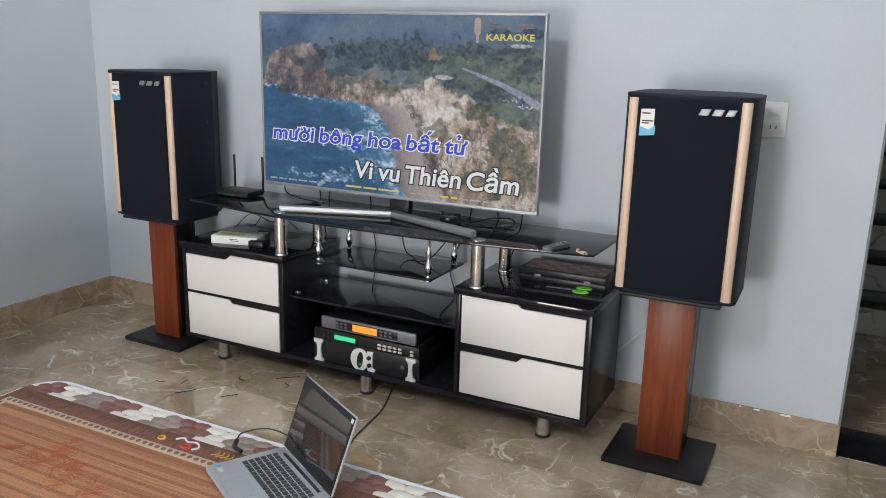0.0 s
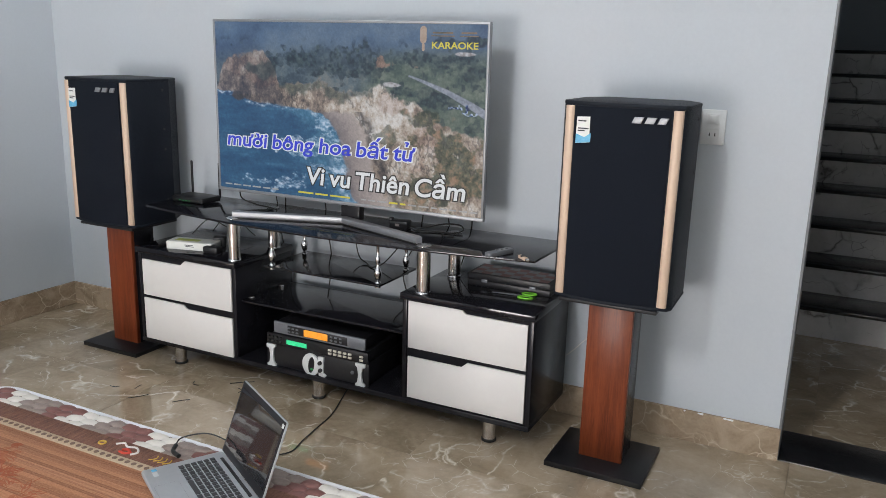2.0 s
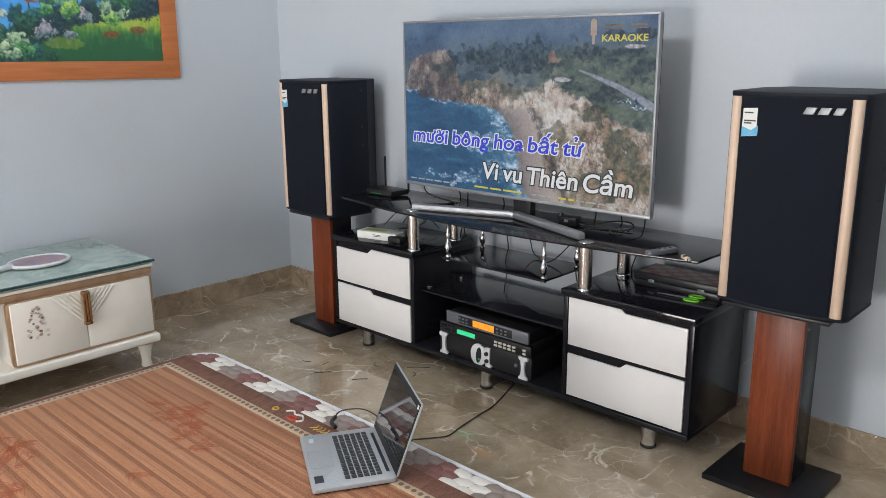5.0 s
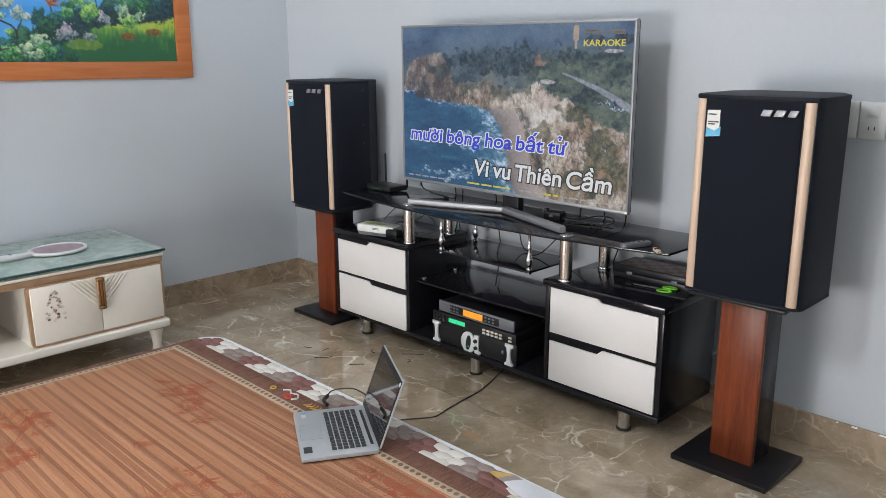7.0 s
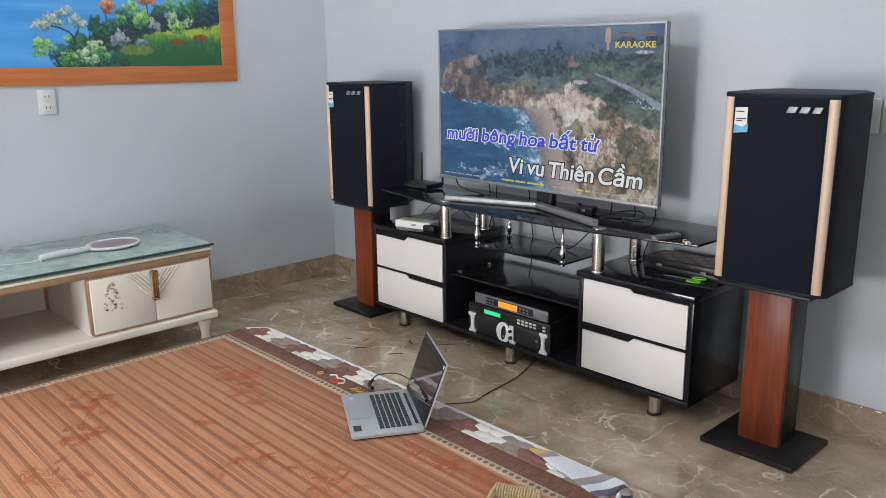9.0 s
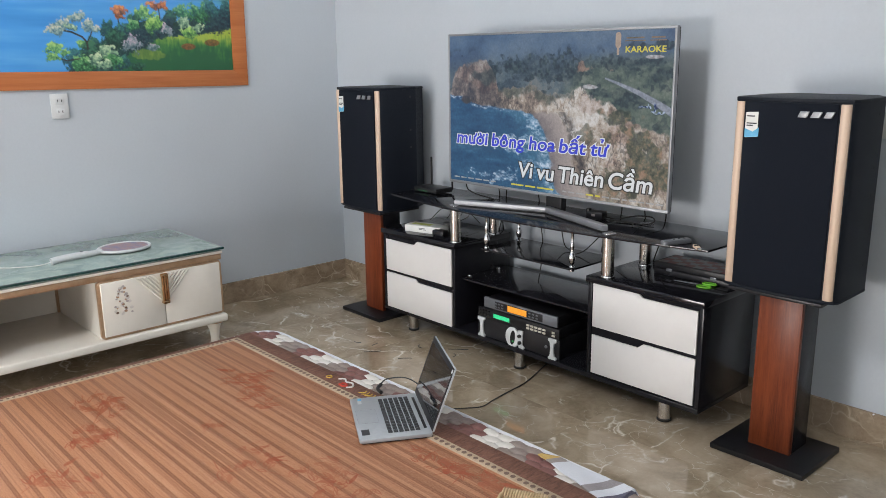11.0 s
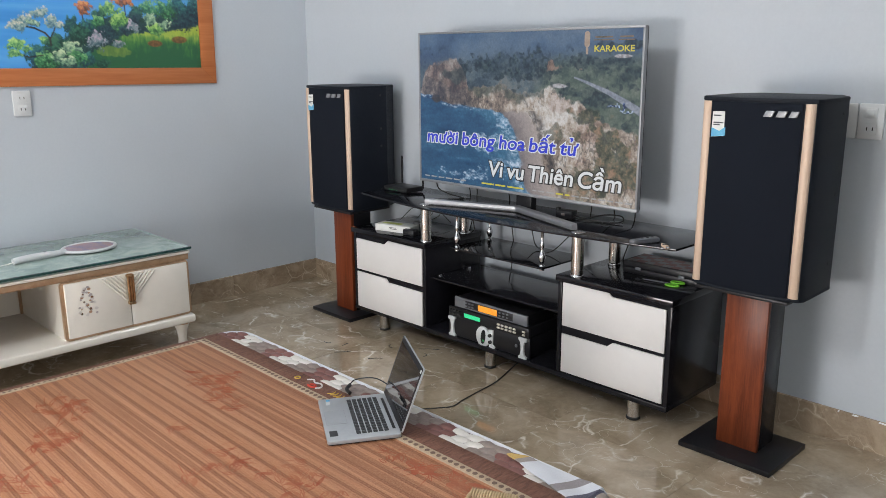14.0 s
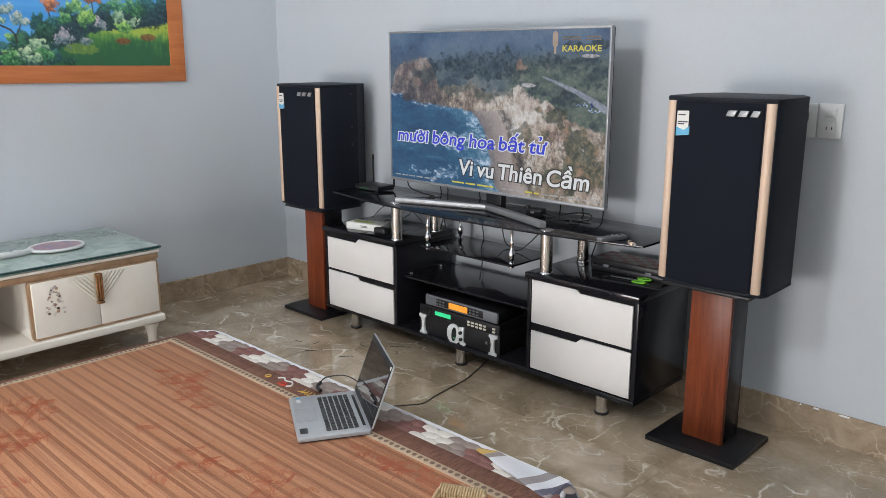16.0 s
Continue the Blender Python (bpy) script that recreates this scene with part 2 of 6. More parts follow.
def part(name, bm, material, parent=None, label="", kind=""):
    """Links a bmesh as one mesh object, under a thing or under one of its parts."""
    at = ORIGIN.get(parent, Vector((0, 0, 0)))
    bmesh.ops.translate(bm, vec=-at, verts=bm.verts)
    mesh = bpy.data.meshes.new(name)
    turned = all(f.smooth for f in bm.faces)
    bm.to_mesh(mesh)
    bm.free()
    mesh.materials.append(material)
    smooth_by_angle(mesh, 60 if turned else 26)
    ob = new(name, mesh)
    ob.parent = parent
    ORIGIN[ob] = at
    return tagged(ob, label, kind=kind)


def setting(name, bm, material, label, category):
    return tagged(part(name, bm, material), label, category, kind="structure")


def box(x0, x1, y0, y1, z0, z1, bevel=0.0, seg=2, bm=None):
    own = bmesh.new()
    m = Matrix.LocRotScale(((x0 + x1) / 2, (y0 + y1) / 2, (z0 + z1) / 2), None, (x1 - x0, y1 - y0, z1 - z0))
    bmesh.ops.create_cube(own, size=1, matrix=m)
    if bevel:
        bmesh.ops.bevel(own, geom=own.edges[:], offset=bevel, segments=seg, profile=0.5, affect="EDGES")
    return own if bm is None else merge(bm, own)


def merge(bm, other):
    tmp = bpy.data.meshes.new("tmp")
    other.to_mesh(tmp)
    other.free()
    bm.from_mesh(tmp)
    bpy.data.meshes.remove(tmp)
    return bm


def tilted(bm, m):
    bmesh.ops.transform(bm, matrix=m, verts=bm.verts)
    return bm


def prism(outline, z0, z1, bevel=0.0, axis="z"):
    """A solid from a flat outline: (x, y) drawn up z, (x, z) drawn along y or (y, z) drawn along x."""
    bm = bmesh.new()
    put = {"z": lambda a, b, h: (a, b, h), "y": lambda a, b, h: (a, h, b), "x": lambda a, b, h: (h, a, b)}[axis]
    low, high = [bm.verts.new(put(a, b, z0)) for a, b in outline], [bm.verts.new(put(a, b, z1)) for a, b in outline]
    caps = [bm.faces.new(low), bm.faces.new(high)]
    n = len(outline)
    for i in range(n):
        bm.faces.new((low[i], low[(i + 1) % n], high[(i + 1) % n], high[i]))
    bmesh.ops.recalc_face_normals(bm, faces=bm.faces[:])
    if bevel:
        edges = {e for f in caps for e in f.edges}
        bmesh.ops.bevel(bm, geom=list(edges), offset=bevel, segments=2, profile=0.5, affect="EDGES")
    return bm


def lathe(profile, at=(0, 0, 0), seg=24):
    """A turned solid: (radius, height) pairs round the z axis."""
    bm = bmesh.new()
    rings = []
    for r, z in profile:
        rings.append([bm.verts.new((at[0] + max(r, 1e-4) * math.cos(2 * math.pi * i / seg), at[1] + max(r, 1e-4) * math.sin(2 * math.pi * i / seg), at[2] + z)) for i in range(seg)])
    for a, b in zip(rings, rings[1:]):
        for i in range(seg):
            bm.faces.new((a[i], a[(i + 1) % seg], b[(i + 1) % seg], b[i]))
    bm.faces.new(rings[0][::-1]), bm.faces.new(rings[-1])
    bmesh.ops.recalc_face_normals(bm, faces=bm.faces[:])
    for f in bm.faces:
        f.smooth = True
    return bm


def glide(points, steps=8):
    """A smooth line through the points."""
    p = [Vector(q) for q in points]
    p = [2 * p[0] - p[1]] + p + [2 * p[-1] - p[-2]]
    out = []
    for i in range(1, len(p) - 2):
        for s in range(steps):
            t = s / steps
            out.append(0.5 * (2 * p[i] + (p[i + 1] - p[i - 1]) * t + (2 * p[i - 1] - 5 * p[i] + 4 * p[i + 1] - p[i + 2]) * t * t
                              + (3 * p[i] - p[i - 1] - 3 * p[i + 1] + p[i + 2]) * t ** 3))
    return out + [p[-2]]


def tube(points, r, steps=8, seg=8, closed=False, bm=None):
    """A round cord along a smooth line."""
    line = glide(points, steps) if steps > 1 else [Vector(q) for q in points]
    own = bmesh.new()
    rings, up = [], Vector((0.13, 0.21, 0.97)).normalized()
    for i, q in enumerate(line):
        if closed:
            d = line[(i + 1) % len(line)] - line[i - 1]
        else:
            d = line[min(i + 1, len(line) - 1)] - line[max(i - 1, 0)]
        d.normalize()
        side = d.cross(up)
        side = side.normalized() if side.length > 1e-4 else Vector((1, 0, 0))
        top = side.cross(d).normalized()
        rings.append([own.verts.new(q + r * (math.cos(2 * math.pi * k / seg) * side + math.sin(2 * math.pi * k / seg) * top)) for k in range(seg)])
    pairs = list(zip(rings, rings[1:])) + ([(rings[-1], rings[0])] if closed else [])
    for a, b in pairs:
        for k in range(seg):
            own.faces.new((a[k], a[(k + 1) % seg], b[(k + 1) % seg], b[k]))
    if not closed:
        own.faces.new(rings[0][::-1]), own.faces.new(rings[-1])
    bmesh.ops.recalc_face_normals(own, faces=own.faces[:])
    for f in own.faces:
        f.smooth = True
    return own if bm is None else merge(bm, own)


def rounded(x0, x1, y0, y1, r, n=6):
    """The outline of a rectangle with round corners."""
    out = []
    for cx, cy, a in ((x1 - r, y1 - r, 0), (x0 + r, y1 - r, 90), (x0 + r, y0 + r, 180), (x1 - r, y0 + r, 270)):
        out += [(cx + r * math.cos(radians(a + 90 * i / n)), cy + r * math.sin(radians(a + 90 * i / n))) for i in range(n + 1)]
    return out


# ---- room ----
X0, X1, Y0, Y1, H, DOOR, DOOR_END = -3.46, 2.30, -3.60, 2.94, 3.50, 0.10, 0.66
setting("wall_west", box(X0 - 0.15, X0, Y0 - 0.15, Y1 + 0.15, 0, H), M_WALL, "pale blue-white painted plaster wall", "wall")
# This doorway is unseen, added to hold the east fill lamp.
east = box(X1, X1 + 0.15, Y0 - 0.15, -2.85, 0, H)
box(X1, X1 + 0.15, -1.75, Y1 + 0.15, 0, H, bm=east)
box(X1, X1 + 0.15, -2.85, -1.75, 2.10, H, bm=east)
setting("wall_east", east, M_WALL, "pale blue-white painted plaster wall with an assumed, unseen doorway", "wall")
# An unseen doorway, assumed here as the opening for the low front lamp.
south = box(X0, -2.40, Y0 - 0.15, Y0, 0, H)
box(-0.60, X1, Y0 - 0.15, Y0, 0, H, bm=south)
box(-2.40, -0.60, Y0 - 0.15, Y0, 2.05, H, bm=south)
setting("wall_south", south, M_WALL, "pale blue-white painted plaster wall with an assumed, unseen doorway", "wall")
north = box(X0, DOOR - 0.009, Y1, Y1 + 0.15, 0, H)
box(DOOR_END, X1, Y1, Y1 + 0.15, 0, H, bm=north)
box(DOOR - 0.009, DOOR_END, Y1, Y1 + 0.15, 2.60, H, bm=north)
setting("wall_north", north, M_WALL, "pale blue-white painted plaster wall with a stair opening", "wall")
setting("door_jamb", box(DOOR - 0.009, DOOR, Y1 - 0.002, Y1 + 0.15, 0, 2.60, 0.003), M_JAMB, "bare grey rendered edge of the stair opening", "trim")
setting("ceiling", box(X0 - 0.15, X1 + 0.15, Y0 - 0.15, Y1 + 0.15, H, H + 0.12), M_CEIL, "plain white plaster ceiling", "ceiling")
floor = setting("floor", box(X0 - 0.15, X1 + 0.15, Y0 - 0.15, 8.2, -0.12, -0.004), M_GROUT, "glossy grey-brown marble tile floor with pale veins", "floor")

# ---- stair hall ----
hall = box(-0.55, -0.40, Y1 + 0.15, 8.0, 0, 5.0)
box(1.75, 1.90, Y1 + 0.15, 8.0, 0, 5.0, bm=hall)
box(-0.55, 1.90, 7.6, 7.75, 0, 5.0, bm=hall)
setting("wall_stair", hall, M_WALL, "dim plaster walls round the staircase", "wall")
setting("ceiling_stair", box(-0.55, 1.9, Y1 + 0.15, 8.0, 5.0, 5.1), M_CEIL, "dim ceiling over the staircase", "ceiling")
setting("threshold", box(DOOR, DOOR_END, Y1 - 0.002, 3.20, -0.10, 0.004, 0.002), M_GRANITE, "polished black granite threshold slab", "threshold")
stairs = thing("staircase", (0.6, 4.44, 0), "white marble risers with black granite treads", "staircase", kind="structure")
RISE, RUN = 0.162, 0.28
for k in range(9):
    y = 4.44 + k * RUN
    part("riser", box(-0.40, 1.75, y, y + 0.02, k * RISE, (k + 1) * RISE - 0.018), M_STAIRW, stairs, "dark-veined white marble riser")
    tread = box(-0.40, 1.75, y - 0.022, y + RUN + (0.9 if k == 8 else 0.0), (k + 1) * RISE - 0.018, (k + 1) * RISE, 0.004)
    box(-0.40, 1.75, y - 0.008, y + 0.004, (k + 1) * RISE - 0.024, (k + 1) * RISE - 0.018, bm=tread)
    part("tread", tread, M_GRANITE, stairs, "black granite tread")

# ---- cabinet under the television ----
CX0, CX1, CF, CB = -2.52, -0.69, 2.522, 2.90
cab = thing("tv_cabinet", (-1.605, 2.70, 0), "black laminate television cabinet with four white drawers", "cabinet")
part("base_board", box(CX0, CX1, CF - 0.004, CB, 0.093, 0.114, 0.003), M_BLACK, cab)
part("back_panel", box(-1.98, -1.20, CB - 0.012, CB, 0.114, 0.352), M_BLACK, cab)


def drawer_front(x0, x1, z0, high, low, notch, low_side):
    """A drawer front whose top edge steps for the fingers at the notch; low_side is 'left' or 'right' of it."""
    slant = 0.6 * (high - low)
    if low_side == "left":
        top = [(x1, high), (notch + slant, high), (notch - slant, low), (x0, low)]
    else:
        top = [(x1, low), (notch + slant, low), (notch - slant, high), (x0, high)]
    return prism([(x0, z0), (x1, z0), *top], CF - 0.004, CF + 0.004, 0.001, "y")


def drawer_unit(x0, x1, fronts):
    part("side_panel", box(x0, x0 + 0.018, CF, CB, 0.114, 0.50, 0.0015), M_BLACK, cab)
    part("side_panel", box(x1 - 0.018, x1, CF, CB, 0.114, 0.50, 0.0015), M_BLACK, cab)
    part("inner_panel", box(x0 + 0.018, x1 - 0.018, CF + 0.006, CB - 0.01, 0.114, 0.50), M_BLACK, cab)
    part("top_board", box(x0 - 0.006, x1 + 0.006, CF - 0.012, CB, 0.50, 0.526, 0.003), M_BGLASS, cab, "glossy black top board")
    for z0, high, low, notch, low_side in fronts:
        part("drawer", drawer_front(x0 + 0.026, x1 - 0.022, z0, high, low, notch, low_side), M_WHITE, cab, "white lacquered drawer front with a notched top edge")


drawer_unit(CX0, -1.98, ((0.110, 0.297, 0.281, -2.258, "right"), (0.311, 0.493, 0.471, -2.262, "left")))
drawer_unit(-1.20, CX1, ((0.122, 0.303, 0.283, -0.945, "left"), (0.318, 0.500, 0.484, -0.953, "right")))
for lx, ly in ((-2.352, 2.575), (-1.612, 2.575), (-0.860, 2.575), (-2.352, 2.85), (-0.860, 2.85)):
    leg = part("leg", lathe([(0.025, 0.010), (0.025, 0.094)], (lx, ly, 0)), M_CHROME, cab, "brushed steel leg")
    part("foot", lathe([(0.025, 0.0), (0.0275, 0.002), (0.0275, 0.010), (0.0255, 0.012)], (lx, ly, 0)), M_RUBBER, leg)
part("glass_shelf", prism(rounded(-1.978, -1.202, 2.548, 2.868, 0.006), 0.352, 0.360, 0.001), M_BGLASS, cab, "black glass shelf")
for sx in (-1.966, -1.214):
    for sy in (2.60, 2.80):
        part("shelf_clip", box(sx - 0.012, sx + 0.010, sy - 0.008, sy + 0.008, 0.347, 0.364, 0.003), M_POLISH, cab, "small chrome shelf clip")
hung = part("hanging_shelf", prism(rounded(-1.895, -1.345, 2.598, 2.895, 0.006), 0.500, 0.508, 0.001), M_BGLASS, cab, "black glass shelf hung on turned chrome rods")
for hx in (-1.873, -1.368):
    for hy in (2.625, 2.850):
        part("turned_rod", lathe([(0.012, 0.49), (0.012, 0.512), (0.006, 0.518), (0.012, 0.530), (0.016, 0.548), (0.010, 0.566), (0.006, 0.576), (0.009, 0.592), (0.010, 0.606),
                                  (0.006, 0.616), (0.006, 0.660), (0.011, 0.666), (0.011, 0.692)], (hx, hy, 0), 16), M_POLISH, hung, "turned chrome rod")
for px in (-2.008, -1.133):
    for py in (2.553, 2.812):
        post = part("post", lathe([(0.025, 0.526), (0.025, 0.692)], (px, py, 0)), M_CHROME, cab, "brushed steel tube post")
        part("collar", lathe([(0.0275, 0.526), (0.0275, 0.531), (0.0255, 0.534)], (px, py, 0)), M_POLISH, post)
        part("cap", lathe([(0.028, 0.7005), (0.028, 0.703), (0.022, 0.705)], (px, py, 0)), M_POLISH, post)
arc = [(-2.50 + 1.785 * i / 24, 2.565 - 0.095 * (1 - (2 * i / 24 - 1) ** 2)) for i in range(25)]
part("glass_top", prism(arc + [(-0.705, 2.90), (-2.52, 2.90)], 0.692, 0.701, 0.0015), M_BGLASS, cab, "black glass top with a bowed front edge")


# ---- loudspeakers on stands ----
def speaker_outline(shrink=0.0):
    front = [(-0.186 + 0.372 * i / 12, 0.028 - 0.028 * (1 - (2 * i / 12 - 1) ** 2)) for i in range(13)]
    full = front + [(0.196, 0.05), (0.194, 0.26), (0.140, 0.355), (-0.140, 0.355), (-0.194, 0.26), (-0.196, 0.05)]
    return [(x * (1 - shrink), 0.175 + (y - 0.175) * (1 - shrink)) for x, y in full]


def loudspeaker(at):
    sp = thing("loudspeaker", at, "black loudspeaker with gold side strips on a stand", "loudspeaker", "pair of loudspeakers", turn=0)
    part("cabinet", prism(speaker_outline(0.006), 0.010, 0.628, 0.003), M_CAB, sp, "black textured cabinet")
    part("top_cap", prism(speaker_outline(), 0.626, 0.640, 0.004), M_CAB, sp)
    part("bottom_cap", prism(speaker_outline(), 0.0, 0.012, 0.004), M_CAB, sp)
    f = lambda x: 0.028 - 0.028 * (1 - (x / 0.182) ** 2)
    xs = [-0.148 + 0.296 * i / 12 for i in range(13)]
    part("grille", prism([(x, f(x) - 0.004) for x in xs] + [(0.148, 0.04), (-0.148, 0.04)], 0.013, 0.625, 0.002), M_GRILLE, sp, "black cloth grille")
    for s in (-1, 1):
        strip = []
        for i in range(9):
            a = math.pi * i / 8
            strip.append((s * (0.166 - 0.0165 * math.cos(a)), f(0.166) + 0.004 - 0.013 * math.sin(a)))
        strip += [(s * 0.182, 0.045), (s * 0.150, 0.045)]
        part("side_strip", prism(strip, 0.013, 0.625, 0.001), M_GOLD, sp, "champagne gold metal strip")
    badge = bmesh.new()
    for x, wide in ((0.034, 0.040), (0.072, 0.040), (0.110, 0.036)):
        y = f(x) - 0.006
        merge(badge, prism([(x, 0.583), (x + wide - 0.012, 0.583), (x + wide - 0.003, 0.602), (x + 0.009, 0.602)], y - 0.003, y + 0.004, 0.001, "y"))
    part("badge", badge, M_SILVER, sp, "silver badge of plain slanted shapes")
    lab = part("sticker", prism([(-0.140, 0.51), (-0.092, 0.515), (-0.088, 0.585), (-0.096, 0.594), (-0.138, 0.592)], f(-0.116) - 0.0075, f(-0.116) - 0.0045, 0, "y"), M_CARD, sp, "white and blue paper sticker")
    part("printed_wave", prism([(-0.1395, 0.5105), (-0.0925, 0.5155), (-0.0905, 0.545), (-0.112, 0.530), (-0.1395, 0.540)], f(-0.116) - 0.0082, f(-0.116) - 0.0074, 0, "y"), M_BLUEP, lab)
    bars = bmesh.new()
    for z, x0, x1 in ((0.578, -0.134, -0.108), (0.555, -0.134, -0.100), (0.548, -0.134, -0.112)):
        box(x0, x1, f(-0.116) - 0.0082, f(-0.116) - 0.0074, z, z + 0.004, bm=bars)
    part("printed_bar", bars, M_INK, lab)
    for s in (-1, 1):
        for z in (0.10, 0.33, 0.42, 0.59):
            part("side_screw", tilted(lathe([(0.006, 0), (0.006, 0.003), (0.003, 0.004)], seg=10), pose(s * 0.1915, 0.22, z, 0, s * 90, 0)), M_RUBBER, sp)
    return sp


def speaker_stand(at, h):
    st = thing("speaker_stand", at, "black steel loudspeaker stand with a red wood veneer column", "speaker stand", "pair of speaker stands", turn=0)
    part("base_plate", box(-0.168, 0.168, -0.02, 0.275, 0.0, 0.020, 0.003), M_STEEL, st, "black steel base plate")
    part("column", box(-0.074, 0.074, 0.098, 0.215, 0.020, h - 0.012, 0.002), M_BLACK, st, "black hollow column")
    part("veneer_panel", box(-0.075, 0.075, 0.080, 0.099, 0.020, h - 0.012, 0.002), M_COLWOOD, st, "reddish-brown wood veneer panel")
    part("top_plate", box(-0.160, 0.160, 0.012, 0.28, h - 0.012, h, 0.002), M_STEEL, st, "black steel top plate")
    return st


SPEAKERS = ((-0.449, 2.515, 0.602), (-2.748, 2.530, 0.589))
first = loudspeaker(SPEAKERS[0])
copy_thing(first, pose(*SPEAKERS[1]))
speaker_stand((-0.452, 2.515, 0.0), SPEAKERS[0][2])
speaker_stand((-2.728, 2.530, 0.0), SPEAKERS[1][2])

# ---- mattress, mat ----
MX0, MX1, MY0, MY1, MZ = -2.49, -0.44, -0.02, 1.815, 0.160


def mat_weave(name, print_amount):
    m, nn, ll, p = nodes_of(name)
    nt = m.node_tree
    v = coords(nt)
    wide = noise_tex(nt, coords(nt, (0.10, 7.0, 1)), 2.2, 3, 0.6)
    slat = noise_tex(nt, coords(nt, (0.16, 23.0, 1)), 2.0, 2, 0.6)
    line = noise_tex(nt, coords(nt, (0.5, 70.0, 1), "Object", (3, 1, 0)), 2.0, 2, 0.7)
    thread = noise_tex(nt, coords(nt, (110, 260, 1)), 1.0, 3, 0.7)
    base = ramp(nt, wide, [(0.34, (0.440, 0.184, 0.082)), (0.5, (0.495, 0.228, 0.115)), (0.68, (0.56, 0.285, 0.160))])
    pos = nn.new("ShaderNodeSeparateXYZ")
    ll.new(v, pos.inputs[0])
    drift = math_node(nt, "MULTIPLY_ADD", noise_tex(nt, coords(nt, (0.3, 4.0, 1)), 2.0, 2), 0.012, pos.outputs[1])
    cane = math_node(nt, "PINGPONG", math_node(nt, "DIVIDE", math_node(nt, "ADD", drift, -0.029), 0.0465), 0.5)
    seam = ramp(nt, cane, [(0.0, (0.75, 0.75, 0.75)), (0.04, (0.8, 0.8, 0.8)), (0.07, (1, 1, 1)), (0.12, (1, 1, 1)), (0.15, (0.12, 0.12, 0.12)), (0.24, (0, 0, 0))])
    base = mixc(nt, math_node(nt, "MULTIPLY", math_node(nt, "MULTIPLY", seam, ramp(nt, noise_tex(nt, coords(nt, (0.4, 14.0, 1), "Object", (7, 2, 0)), 1.6, 2), [(0.36, (0.68, 0.68, 0.68)), (0.52, (1, 1, 1))])), 1.0), base, (0.215, 0.060, 0.018))
    mixed = ramp(nt, noise_tex(nt, coords(nt, (0.25, 2.6, 1), "Object", (0, 5, 0)), 1.4, 2), [(0.44, (0.15, 0.15, 0.15)), (0.58, (1, 1, 1))])
    mixed = math_node(nt, "MAXIMUM", mixed, ramp(nt, pos.outputs[1], [(0.42, (0, 0, 0)), (0.52, (1, 1, 1))]))
    dark = ramp(nt, slat, [(0.40, (1, 1, 1)), (0.47, (0.85, 0.85, 0.85)), (0.495, (0, 0, 0))])
    base = mixc(nt, math_node(nt, "MULTIPLY", math_node(nt, "MULTIPLY", dark, mixed), 0.6), base, (0.235, 0.080, 0.033))
    fine = ramp(nt, line, [(0.38, (1, 1, 1)), (0.46, (0, 0, 0))])
    base = mixc(nt, math_node(nt, "MULTIPLY", fine, 0.45), base, (0.25, 0.088, 0.036))
    base = mixc(nt, 0.24, base, ramp(nt, thread, [(0.36, (0.19, 0.065, 0.026)), (0.5, (0.50, 0.24, 0.125)), (0.64, (0.78, 0.48, 0.31))]))
    faded = ramp(nt, noise_tex(nt, v, 9.0, 3), [(0.36, (0.35, 0.35, 0.35)), (0.60, (1, 1, 1))])
    ll.new(mixc(nt, math_node(nt, "MULTIPLY", faded, print_amount), base, (0.36, 0.070, 0.022)), p.inputs["Base Color"])
    p.inputs["Roughness"].default_value = 0.55
    bump(nt, p, thread, 0.35, 0.0015)
    return m


M_MAT, M_PRINT = mat_weave("bamboo_mat_weave", 0.0), mat_weave("printed_mat_weave", 0.88)
M_SEAM = surface("dark_quilt_seam", (0.20, 0.15, 0.14), (0.32, 0.26, 0.24), 60, 0.75, bumpy=0.3)
M_QWHITE = surface("white_quilt_cloth", (0.66, 0.63, 0.58), (0.78, 0.75, 0.70), 25, 0.7, bumpy=0.25)
M_QGREY = surface("taupe_quilt_cloth", (0.22, 0.17, 0.15), (0.34, 0.28, 0.25), 25, 0.6, bumpy=0.25)
M_QRED = surface("maroon_quilt_cloth", (0.16, 0.065, 0.058), (0.26, 0.12, 0.105), 25, 0.6, bumpy=0.25)
M_PIPING = surface("white_piping", (0.66, 0.67, 0.70), (0.78, 0.79, 0.82), 90, 0.7, bumpy=0.5)
M_BROWN = surface("brown_woven_border", (0.075, 0.026, 0.016), (0.25, 0.115, 0.075), 45, 0.7, 0, (3.5, 0.6, 1), 0.8, 4)
M_CREAMB = surface("cream_woven_band", (0.40, 0.30, 0.20), (0.54, 0.43, 0.31), 160, 0.7, bumpy=0.4)
M_DOT = surface("brown_woven_dot", (0.12, 0.075, 0.055), (0.22, 0.145, 0.11), 120, 0.7)

mattress = thing("mattress", ((MX0 + MX1) / 2, (MY0 + MY1) / 2, 0), "thick mattress in pebble-print cloth with white piping", "mattress")
body = prism(rounded(MX0, MX1, MY0, MY1, 0.12, 8), 0.0, MZ, 0.022)
part("cover", body, M_SEAM, mattress, "grey, white and maroon pebble-print cover")
ring = [(x, y, MZ - 0.006) for x, y in rounded(MX0 + 0.004, MX1 - 0.004, MY0 + 0.004, MY1 - 0.004, 0.118, 8)]
part("piping", tube(ring, 0.0085, 1, 8, True), M_PIPING, mattress, "white corded piping")
part("piping", tube([(x, y, 0.014) for x, y, z in ring], 0.010, 1, 8, True), M_PIPING, mattress, "white corded piping")



